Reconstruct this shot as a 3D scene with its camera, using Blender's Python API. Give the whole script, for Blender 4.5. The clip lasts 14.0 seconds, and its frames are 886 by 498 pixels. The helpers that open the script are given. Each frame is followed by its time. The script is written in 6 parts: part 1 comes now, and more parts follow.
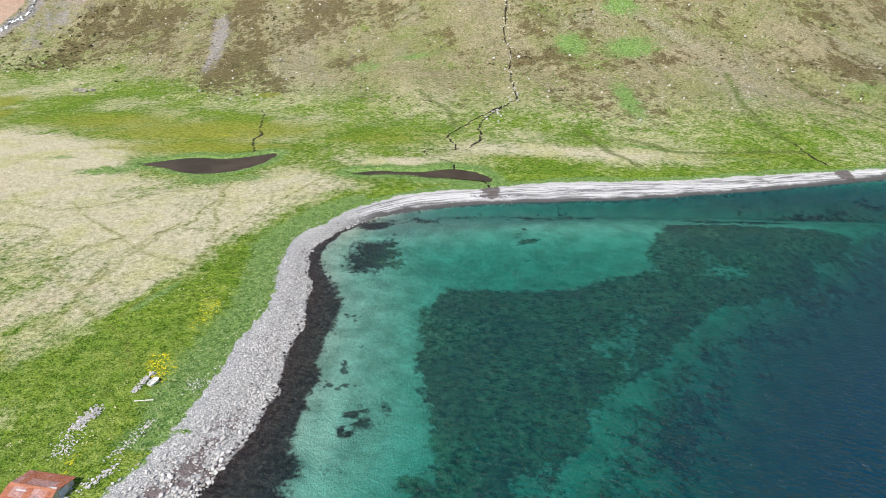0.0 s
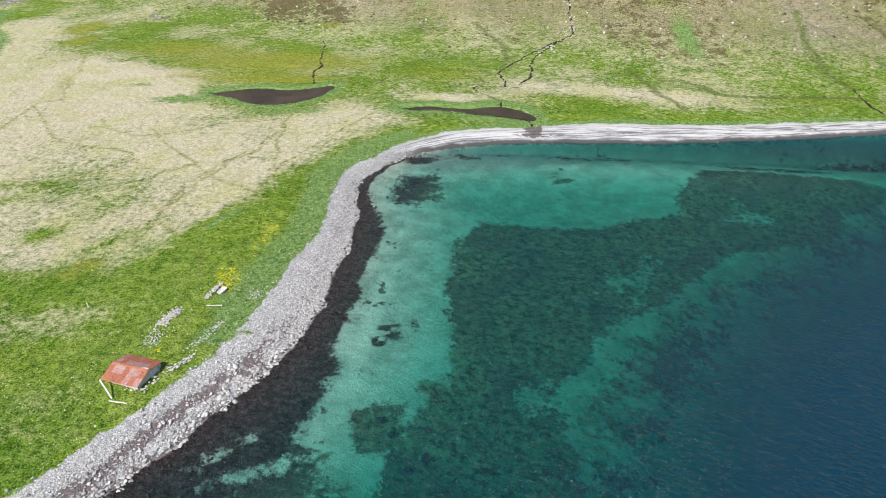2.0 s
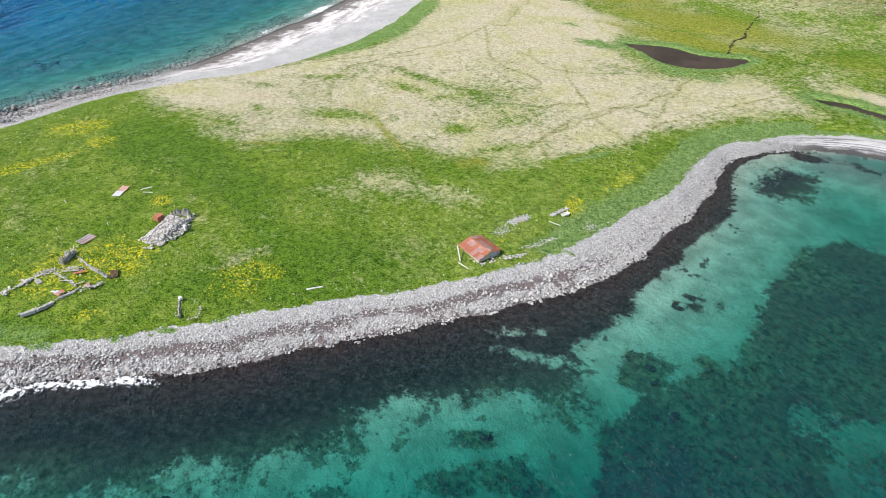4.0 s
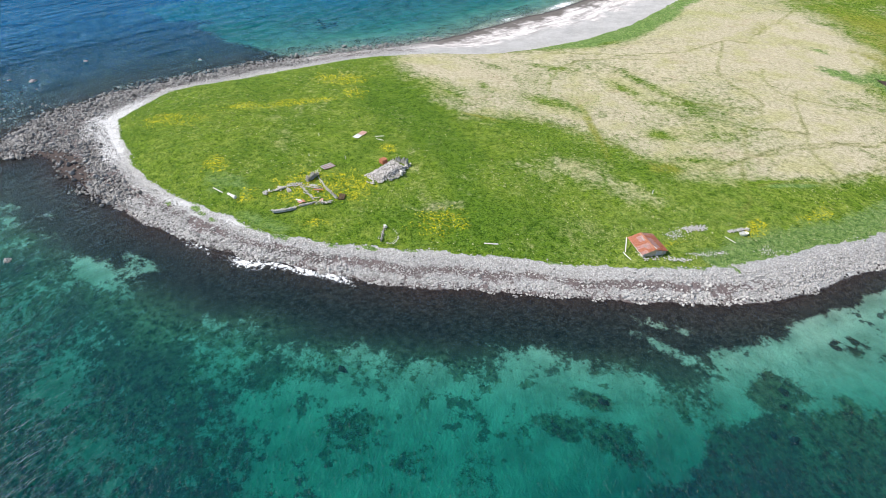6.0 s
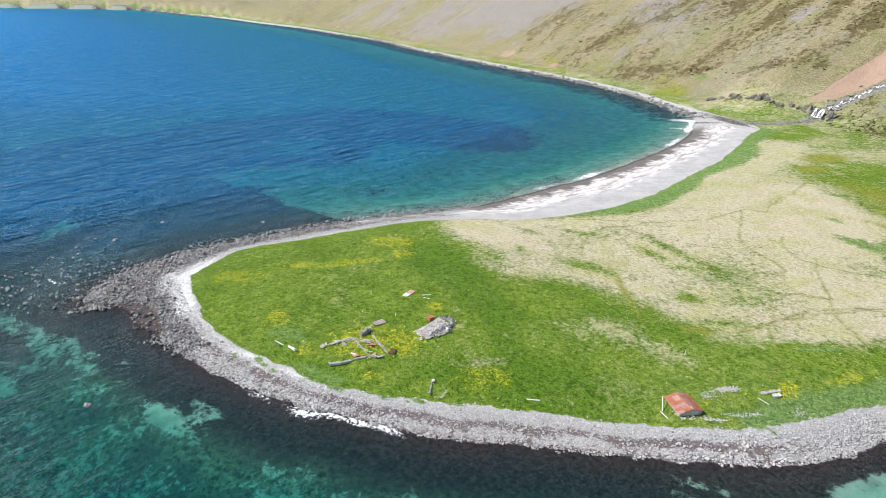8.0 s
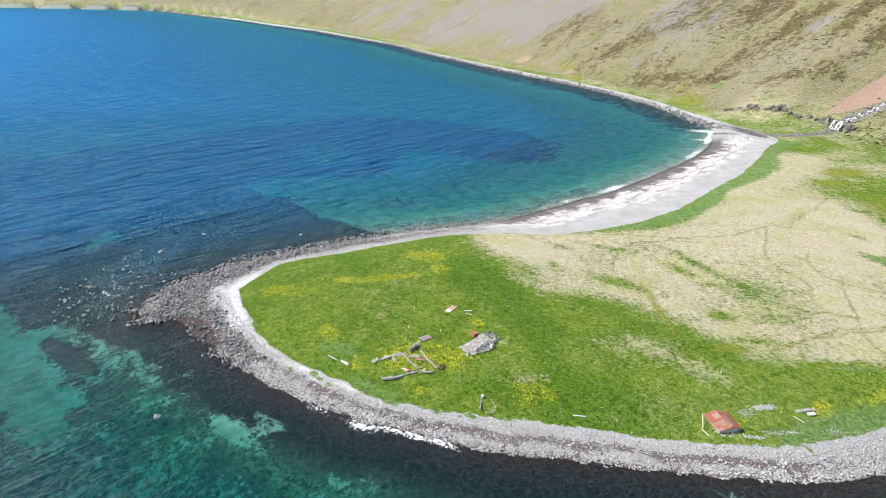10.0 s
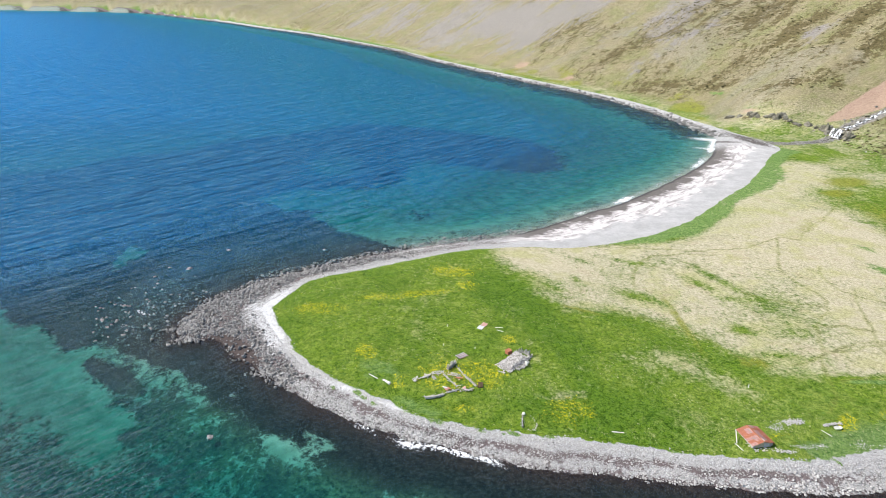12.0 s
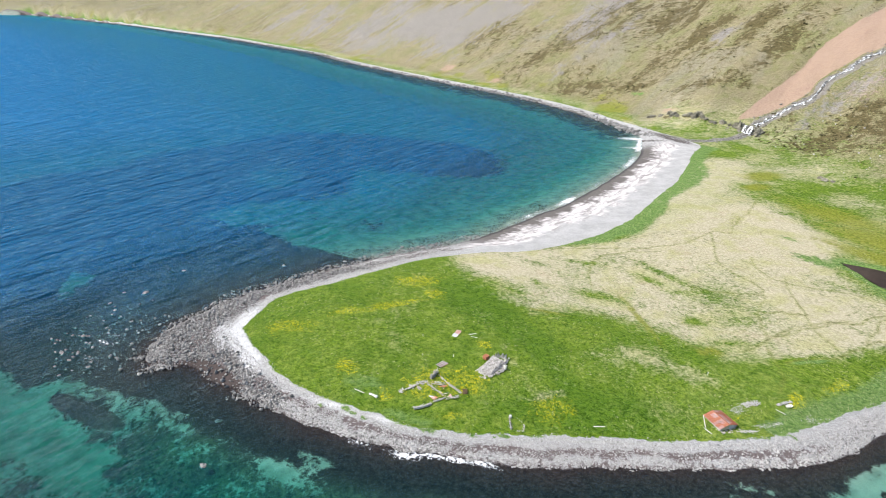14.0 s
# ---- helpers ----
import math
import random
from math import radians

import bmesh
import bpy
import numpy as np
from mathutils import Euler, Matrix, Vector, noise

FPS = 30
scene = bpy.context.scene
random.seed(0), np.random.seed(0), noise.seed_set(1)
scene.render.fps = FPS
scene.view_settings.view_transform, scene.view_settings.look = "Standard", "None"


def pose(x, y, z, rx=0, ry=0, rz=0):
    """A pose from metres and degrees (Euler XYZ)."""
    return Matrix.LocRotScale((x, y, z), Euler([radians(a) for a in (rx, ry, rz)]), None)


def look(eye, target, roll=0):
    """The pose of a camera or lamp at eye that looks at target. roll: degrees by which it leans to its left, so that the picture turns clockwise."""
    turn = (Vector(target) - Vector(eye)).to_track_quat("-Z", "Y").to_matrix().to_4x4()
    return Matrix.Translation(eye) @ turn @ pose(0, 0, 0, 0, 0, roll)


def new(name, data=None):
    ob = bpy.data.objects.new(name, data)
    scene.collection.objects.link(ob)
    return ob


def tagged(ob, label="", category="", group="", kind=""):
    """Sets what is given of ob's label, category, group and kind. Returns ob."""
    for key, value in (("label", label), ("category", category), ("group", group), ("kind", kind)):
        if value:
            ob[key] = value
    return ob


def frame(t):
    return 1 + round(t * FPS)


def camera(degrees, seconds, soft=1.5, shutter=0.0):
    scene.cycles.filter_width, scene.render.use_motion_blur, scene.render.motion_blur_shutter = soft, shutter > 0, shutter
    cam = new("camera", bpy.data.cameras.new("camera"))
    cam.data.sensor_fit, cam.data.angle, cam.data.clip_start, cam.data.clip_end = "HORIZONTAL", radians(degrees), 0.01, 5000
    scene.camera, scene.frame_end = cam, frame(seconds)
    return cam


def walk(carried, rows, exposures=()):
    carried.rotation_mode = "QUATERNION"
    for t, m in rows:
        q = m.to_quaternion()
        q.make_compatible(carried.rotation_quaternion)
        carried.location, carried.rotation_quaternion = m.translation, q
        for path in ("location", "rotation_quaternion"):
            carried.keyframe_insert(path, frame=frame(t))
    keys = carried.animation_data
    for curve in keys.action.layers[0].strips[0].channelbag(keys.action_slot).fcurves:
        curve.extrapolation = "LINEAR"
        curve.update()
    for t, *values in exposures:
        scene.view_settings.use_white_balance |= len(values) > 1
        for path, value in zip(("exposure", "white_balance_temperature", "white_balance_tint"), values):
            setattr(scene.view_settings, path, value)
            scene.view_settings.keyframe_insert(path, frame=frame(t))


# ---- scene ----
cam = camera(70.5, 14.0, soft=0.7)
METRES, EYE, TILT, LEAN, TURN = 100.0, 58.0, -25.0, 0.0, 0.0
ROWS = [
    (0.0, 0.0, 0.0, 0.0, 0.0, 0.0, -0.0),
    (0.5, 0.0163, -0.0259, 0.0099, 0.02, 0.06, 0.02),
    (1.0, 0.0309, -0.0537, 0.015, 0.08, -1.71, 0.03),
    (1.5, 0.0437, -0.0836, 0.0179, 0.35, -4.23, 0.03),
    (2.0, 0.0553, -0.1147, 0.0199, 5.62, -6.7, -2.28),
    (2.5, 0.0736, -0.1438, 0.0205, 12.92, -9.28, -5.46),
    (3.0, 0.0933, -0.1739, 0.0206, 20.31, -11.89, -8.63),
    (3.5, 0.1171, -0.2031, 0.0221, 29.88, -14.04, -12.45),
    (4.0, 0.1451, -0.2298, 0.024, 41.05, -16.81, -16.5),
    (6.5, 0.3124, -0.3226, 0.054, 65.12, -24.89, -22.8),
    (7.0, 0.3294, -0.3469, 0.0695, 65.79, -20.54, -23.01),
    (7.5, 0.3477, -0.3719, 0.0738, 66.18, -12.68, -23.1),
    (10.0, 0.3663, -0.533, 0.0986, 67.17, -12.89, -23.37),
    (10.5, 0.3634, -0.5691, 0.1023, 67.34, -12.94, -23.37),
    (11.0, 0.36, -0.6054, 0.1068, 67.48, -13.01, -23.35),
    (11.5, 0.3556, -0.6414, 0.111, 67.53, -13.05, -23.35),
    (12.0, 0.3512, -0.6751, 0.1141, 66.22, -12.52, -23.11),
    (12.5, 0.3454, -0.709, 0.1128, 62.98, -11.26, -22.58),
    (13.0, 0.3379, -0.7464, 0.1098, 60.43, -10.31, -22.08),
    (13.5, 0.3308, -0.7858, 0.1067, 59.27, -9.88, -21.84),
    (14.0, 0.3238, -0.827, 0.1035, 58.37, -9.57, -21.63),
]
EXPOSURES = [(0.0, 0.56), (4.0, 0.56), (7.0, 0.58), (10.0, 0.63), (14.0, 0.63)]
walk(cam, [(t, pose(0, 0, EYE, TILT, LEAN, TURN) @ pose(METRES * x, METRES * y, METRES * z, 90 + pitch, roll, yaw)) for t, x, y, z, yaw, pitch, roll in ROWS], EXPOSURES)


# ---- light ----
SUN_AZ, SUN_EL = (-0.50, -0.87), 46.0          # the plan direction the sun stands in, and its height
world = bpy.data.worlds.new("sky")
scene.world = world
world.use_nodes = True
wt = world.node_tree
sky = wt.nodes.new("ShaderNodeTexSky")
sky.sky_type, sky.sun_disc = "NISHITA", False
sky.sun_elevation, sky.sun_rotation = radians(SUN_EL), math.atan2(SUN_AZ[0], SUN_AZ[1])
sky.air_density, sky.dust_density, sky.ozone_density = 1.0, 0.25, 1.0
wt.links.new(sky.outputs[0], wt.nodes["Background"].inputs[0])
wt.nodes["Background"].inputs[1].default_value = 0.12
sun = new("sun", bpy.data.lights.new("sun", "SUN"))
sun.data.energy, sun.data.angle, sun.data.color = 4.2, radians(0.6), (1.0, 0.935, 0.85)
sun.matrix_world = look((SUN_AZ[0] * 100, SUN_AZ[1] * 100, 100 * math.tan(radians(SUN_EL)) * math.hypot(*SUN_AZ)), (0, 0, 0))


# ---- plan ----
COAST_S = [(-152, -70), (-145, -68), (-144, -61), (-138.5, -56.5), (-130, -54), (-121, -48.5), (-101, -38.5), (-87, -27.5), (-78.5, -20), (-71.5, -10.8), (-62.5, -2), (-55.8, 7), (-51, 16.5), (-46.3, 25), (-39.5, 36), (-31, 52),
           (-27, 62), (-25, 75), (-25, 91), (-26, 107), (-29, 119), (-27, 129), (-22, 138), (-12, 145), (5, 151), (24, 153), (55, 156),
           (87, 162), (127, 172), (180, 182), (300, 200), (600, 240), (1500, 300), (6000, 300)]
COAST_N = [(-161, -66.5), (-170, -58), (-176, -47), (-181, -35), (-184, -15), (-188, 5), (-189, 30), (-187, 57), (-190, 80), (-198, 105), (-206, 134),
           (-219, 165), (-239, 206), (-260, 241), (-282, 267), (-311, 293), (-355, 305), (-433, 318), (-521, 318), (-625, 309),
           (-758, 300), (-950, 292), (-1090, 293), (-1308, 265), (-1596, 233), (-1921, 168), (-2316, 100), (-2663, 10), (-3530, -200), (-3889, -430), (-4400, -900), (-6000, -2600)]
TURF_S = [(-153, -41), (-143, -40.5), (-130, -39), (-115, -35), (-101, -28), (-91, -21), (-83, -16), (-73, -4), (-64, 11), (-53, 28),
          (-43, 45), (-35.5, 61), (-33.5, 72), (-33, 85), (-31, 95), (-32, 110), (-33, 118), (-32, 127), (-26, 137), (-20, 146),
          (-10, 153.5), (2, 157), (18, 160), (33, 163), (65, 165), (99, 171), (129, 176), (180, 187), (300, 206), (600, 246), (1500, 308), (6000, 308)]
TURF_N = [(-161, -34), (-169, -26), (-171, -16), (-172, 1), (-174, 21), (-174, 41), (-169, 60), (-161, 79), (-159, 100), (-162, 120),
          (-169, 144), (-184, 174), (-199, 205), (-219, 238), (-246, 277), (-262, 300), (-318, 309), (-355, 314), (-433, 326.5), (-521, 326.5), (-625, 318),
          (-758, 308.5), (-950, 300), (-1090, 301), (-1308, 278), (-1596, 248), (-1921, 184), (-2316, 116), (-2663, 28), (-3530, -178), (-3880, -400), (-4380, -870), (-5980, -2570)]
FOOT = [(-5975, -2560), (-4370, -860), (-3870, -392), (-3520, -170), (-2660, 36), (-2314, 124), (-1918, 190), (-1594, 254), (-1306, 284), (-1090, 310), (-950, 308), (-758, 317), (-521, 334), (-433, 334), (-355, 321), (-318, 313), (-285, 318), (-262, 332), (-240, 331),
        (-213, 319), (-185, 301), (-161, 284), (-120, 268), (-84, 252), (-50, 240), (-10, 226), (30, 216), (60, 206), (90, 196), (130, 190),
        (200, 200), (400, 226), (1500, 325), (6000, 330)]


def smooth(pts, n=3):
    """A rounded line through the points of a plan."""
    p = np.array(pts, float)
    q = np.vstack([2 * p[0] - p[1], p, 2 * p[-1] - p[-2]])
    out = []
    for i in range(len(p) - 1):
        a, b, c, d = q[i:i + 4]
        for t in np.arange(n) / n:
            out.append(0.5 * (2 * b + (c - a) * t + (2 * a - 5 * b + 4 * c - d) * t * t + (3 * b - a - 3 * c + d) * t ** 3))
    return np.vstack([out, p[-1:]])


def near(x, y, line):
    """Distance of each place to a line."""
    best = np.full(x.shape, 1e18)
    for (ax, ay), (bx, by) in zip(line[:-1], line[1:]):
        ux, uy = bx - ax, by - ay
        t = np.clip(((x - ax) * ux + (y - ay) * uy) / max(ux * ux + uy * uy, 1e-9), 0, 1)
        np.minimum(best, (x - ax - t * ux) ** 2 + (y - ay - t * uy) ** 2, out=best)
    return np.sqrt(best)


def inside(x, y, loop):
    odd = np.zeros(x.shape, bool)
    for (ax, ay), (bx, by) in zip(loop, np.roll(loop, -1, 0)):
        if ay != by:
            odd ^= ((ay > y) != (by > y)) & (x < (bx - ax) * (y - ay) / (by - ay) + ax)
    return odd


def signed(x, y, line, loop):
    return np.where(inside(x, y, loop), 1, -1) * near(x, y, line)


def lattice(ix, iy, seed):
    h = (ix.astype(np.int64) * 374761393 + iy.astype(np.int64) * 668265263 + seed * 974634777) & 0x7FFFFFFF
    h = ((h ^ (h >> 13)) * 1274126177) & 0x7FFFFFFF
    return ((h ^ (h >> 16)) & 0xFFFF) / 65535.0


def fbm(x, y, size, octaves=4, seed=0):
    """Uneven ground: value noise from -1 to 1, its largest forms of that size."""
    total, amp, norm = np.zeros(np.shape(x)), 1.0, 0.0
    for o in range(octaves):
        u, v = x / size + 17.3 * o, y / size - 9.1 * o
        iu, iv = np.floor(u), np.floor(v)
        fu, fv = u - iu, v - iv
        fu, fv = fu * fu * (3 - 2 * fu), fv * fv * (3 - 2 * fv)
        a, b = lattice(iu, iv, seed + o), lattice(iu + 1, iv, seed + o)
        c, d = lattice(iu, iv + 1, seed + o), lattice(iu + 1, iv + 1, seed + o)
        total += amp * (2 * ((a * (1 - fu) + b * fu) * (1 - fv) + (c * (1 - fu) + d * fu) * fv) - 1)
        norm, amp, size = norm + amp, amp * 0.5, size * 0.5
    return total / norm


def step(a, b, v):
    t = np.clip((v - a) / (b - a), 0, 1)
    return t * t * (3 - 2 * t)


south, north = smooth(COAST_S), smooth(COAST_N)
coast = np.vstack([north[::-1], south])
land = np.vstack([coast, [(6000, 6000), (-6000, 6000)]])
turf_s, turf_n = smooth(TURF_S), smooth(TURF_N)
turf = np.vstack([turf_n[::-1], turf_s])
turf_loop = np.vstack([turf, [(6000, 6000), (-6000, 6000)]])
foot = smooth(FOOT)
foot_loop = np.vstack([foot, [(6000, 6000), (-6000, 6000)]])
DROP = smooth([(-400, -190), (-190, -170), (-120, -140), (-50, -95), (-5, -50), (16, 0), (26, 40), (34, 63), (52, 88), (66, 100), (81, 112), (103, 130), (140, 148), (300, 172), (6000, 240)])
DROP_LOOP = np.vstack([DROP, [(6000, -6000), (-400, -6000)]])
POND = smooth([(-88, 178), (-76, 184), (-66, 183), (-59, 185.5), (-52, 189), (-53, 181), (-59, 172), (-67, 169), (-76, 172), (-88, 178)])
POOL = smooth([(-25, 169.5), (-17, 172), (-7, 170.5), (3, 173.5), (11, 168), (12, 163), (4, 165), (-10, 167.5), (-20, 168.5), (-25, 169.5)])


def fields(x, y):
    """What the ground is made from at each place of the plan."""
    f = {}
    f["shore"] = signed(x, y, coast, land) + 0.8 * fbm(x, y, 7, 3, 3)
    f["turf"] = signed(x, y, turf, turf_loop) + 1.0 * fbm(x, y, 9, 4, 5)
    f["foot"] = signed(x, y, foot, foot_loop)
    f["pond"] = np.minimum(np.where(inside(x, y, POND), -1, 1) * near(x, y, POND), np.where(inside(x, y, POOL), -1, 1) * near(x, y, POOL))
    f["pond"] = f["pond"] + 1.3 * fbm(x, y, 7, 3, 8)
    d, g = f["shore"], f["turf"]
    u = np.clip(d / np.maximum(d + np.maximum(-g, 0), 0.5), 0, 1)
    beach = 2.1 * u ** 0.85
    inland = 2.1 + 1.1 * (1 - np.exp(-np.maximum(g, 0) / 9)) + 0.9 * np.exp(-(((x + 118) / 45) ** 2 + ((y - 8) / 40) ** 2)) * step(0, 12, g)
    z = np.where(g < 0, beach, inland + (0.10 * fbm(x, y, 6, 3, 11) + 0.13 * fbm(x, y, 2.2, 2, 13)) * step(0, 5, g) + 0.35 * fbm(x, y, 40, 3, 12) * step(0, 25, g))
    s = np.maximum(f["foot"], 0)
    reach = 25 + 115 * step(-290, -120, x)
    t = np.clip(s / reach, 0, 1)
    # the slope grows from gentle at the foot to steep
    rise = 0.08 * s + 0.42 * np.where(s < reach, reach * (t ** 3 - t ** 4 / 2), s - reach / 2)
    rise = np.where(rise > 260, 260 + (rise - 260) * 0.3, rise)
    # further along the fjord the slope lowers to a green shelf over sea cliffs
    shelf = step(-1500, -2700, x)
    rise = rise * (1 - 0.72 * shelf) + shelf * 34 * step(0, 40, s)
    z = z + rise + step(0, 60, s) * (2.6 * fbm(x, y, 45, 5, 21) + 0.8 * fbm(x, y, 11, 3, 22) + 1.8 * fbm(x + 0.25 * y, y * 0.16, 14, 4, 24)) + step(100, 600, s) * 14 * fbm(x, y, 260, 3, 23)
    z = np.where(f["pond"] < 1.5, z * step(0, 1.5, f["pond"]) + 2.2 * (1 - step(0, 1.5, f["pond"])), z)
    # the sea floor: a weedy shelf, then sand, then the drop
    e = np.maximum(-d, 0)
    drop = signed(x, y, DROP, DROP_LOOP)
    off = -0.1 - 0.75 * step(0, 12, e) - 2.25 * step(10, 38, e) - 1.6 * step(30, 120, e) - 1.3 * step(22, 60, e) * step(0, -45, y) * step(-125, -85, x) - 1.0 * step(-195, -260, x) * step(15, 90, e) - 2.2 * step(-14, 0, x) * step(52, 25, y) * step(-40, 0, y) - 4.5 * step(190, 430, e) - 14.0 * step(330, 800, e) - 9.5 * step(-16, 24, drop)
    f["z"] = np.where(d < 0, off * step(-0.6, 2.5, e) + 0.15 * fbm(x, y, 3, 3, 31) * step(0, 3, e), np.maximum(z, 0.02))
    return f


def axis(a, b, cell, low, high, far):
    """Lines of a grid: even from a to b, then slowly wider for the stretch given on either side, then fast."""
    def outward(slow):
        out, c, v = [], cell, 0.0
        while v < far:
            c *= 1.013 if v < slow else 1.07
            v += c
            out.append(v)
        return np.array(out)
    mid = np.arange(a, b + cell / 2, cell)
    return np.concatenate([a - outward(low)[::-1], mid, mid[-1] + outward(high)])


def sheet(name, xs, ys, z, material, values=()):
    """One sheet of ground or water over the plan, with named values on its corners."""
    nx, ny = len(xs), len(ys)
    gx, gy = np.meshgrid(xs, ys)
    mesh = bpy.data.meshes.new(name)
    i = (np.arange(ny - 1)[:, None] * nx + np.arange(nx - 1)).ravel()
    quads = np.stack([i, i + 1, i + nx + 1, i + nx], 1)
    mesh.vertices.add(nx * ny)
    mesh.vertices.foreach_set("co", np.stack([gx.ravel(), gy.ravel(), z.ravel()], 1).astype(np.float32).ravel())
    mesh.loops.add(quads.size)
    mesh.loops.foreach_set("vertex_index", quads.ravel().astype(np.int32))
    mesh.polygons.add(len(quads))
    mesh.polygons.foreach_set("loop_start", np.arange(0, quads.size, 4, dtype=np.int32))
    mesh.polygons.foreach_set("use_smooth", np.ones(len(quads), bool))
    mesh.update(calc_edges=True)
    for key, v in dict(values).items():
        mesh.attributes.new(key, "FLOAT", "POINT").data.foreach_set("value", v.ravel().astype(np.float32))
    mesh.materials.append(material)
    return new(name, mesh)


# ---- materials ----
class Nodes:
    """Short hand for node trees."""

    def __init__(self, name):
        self.material = bpy.data.materials.new(name)
        self.material.use_nodes = True
        self.tree = self.material.node_tree
        self.tree.nodes.clear()
        self.out = self.tree.nodes.new("ShaderNodeOutputMaterial")
        self.place = None

    def put(self, socket, value):
        if hasattr(value, "is_linked"):
            self.tree.links.new(value, socket)
        elif value is not None:
            if socket.type == "RGBA" and len(value) == 3:
                value = (*value, 1)
            socket.default_value = value

    def node(self, kind, inputs=(), **settings):
        n = self.tree.nodes.new("ShaderNode" + kind)
        for k, v in settings.items():
            setattr(n, k, v)
        for k, v in dict(inputs).items():
            self.put(n.inputs[k], v)
        return n

    def where(self, sx=1, sy=1, sz=1, turn=0):
        geo = self.node("NewGeometry")
        turned = self.node("Mapping", {0: geo.outputs["Position"], "Rotation": (0, 0, radians(-turn))}).outputs[0]
        return self.node("Mapping", {0: turned, "Scale": (sx, sy, sz)}).outputs[0]

    def noise(self, size, detail=4, rough=0.6, where=None, distort=0.0):
        if where is None:
            if self.place is None:
                self.place = self.node("NewGeometry").outputs["Position"]
            where = self.place
        return self.node("TexNoise", {"Vector": where, "Scale": 1.0 / size, "Detail": detail, "Roughness": rough, "Distortion": distort}).outputs["Fac"]

    def cells(self, size, feature="F1", out="Distance", where=None):
        if where is None:
            if self.place is None:
                self.place = self.node("NewGeometry").outputs["Position"]
            where = self.place
        return self.node("TexVoronoi", {"Vector": where, "Scale": 1.0 / size}, feature=feature).outputs[out]

    def attr(self, name):
        return self.node("Attribute", attribute_name=name).outputs["Fac"]

    def math(self, op, a, b=None, c=None):
        n = self.node("Math", operation=op)
        for s, v in zip(n.inputs, (a, b, c)):
            self.put(s, v)
        return n.outputs[0]

    def ramp(self, v, a, b, lo=0.0, hi=1.0):
        return self.node("MapRange", {0: v, 1: a, 2: b, 3: lo, 4: hi}, interpolation_type="SMOOTHSTEP").outputs[0]

    def mix(self, fac, a, b, blend="MIX"):
        n = self.node("Mix", data_type="RGBA", blend_type=blend)
        self.put(n.inputs[0], fac), self.put(n.inputs[6], a), self.put(n.inputs[7], b)
        return n.outputs[2]

    def bump(self, height, distance, strength=1.0, normal=None):
        return self.node("Bump", {"Height": height, "Distance": distance, "Strength": strength, "Normal": normal}).outputs[0]

    def surface(self, color, rough=0.8, normal=None, metal=0.0, spec=0.3):
        n = self.node("BsdfPrincipled", {"Base Color": color, "Roughness": rough, "Metallic": metal, "Normal": normal, "Specular IOR Level": spec})
        self.tree.links.new(n.outputs[0], self.out.inputs[0])
        return self.material


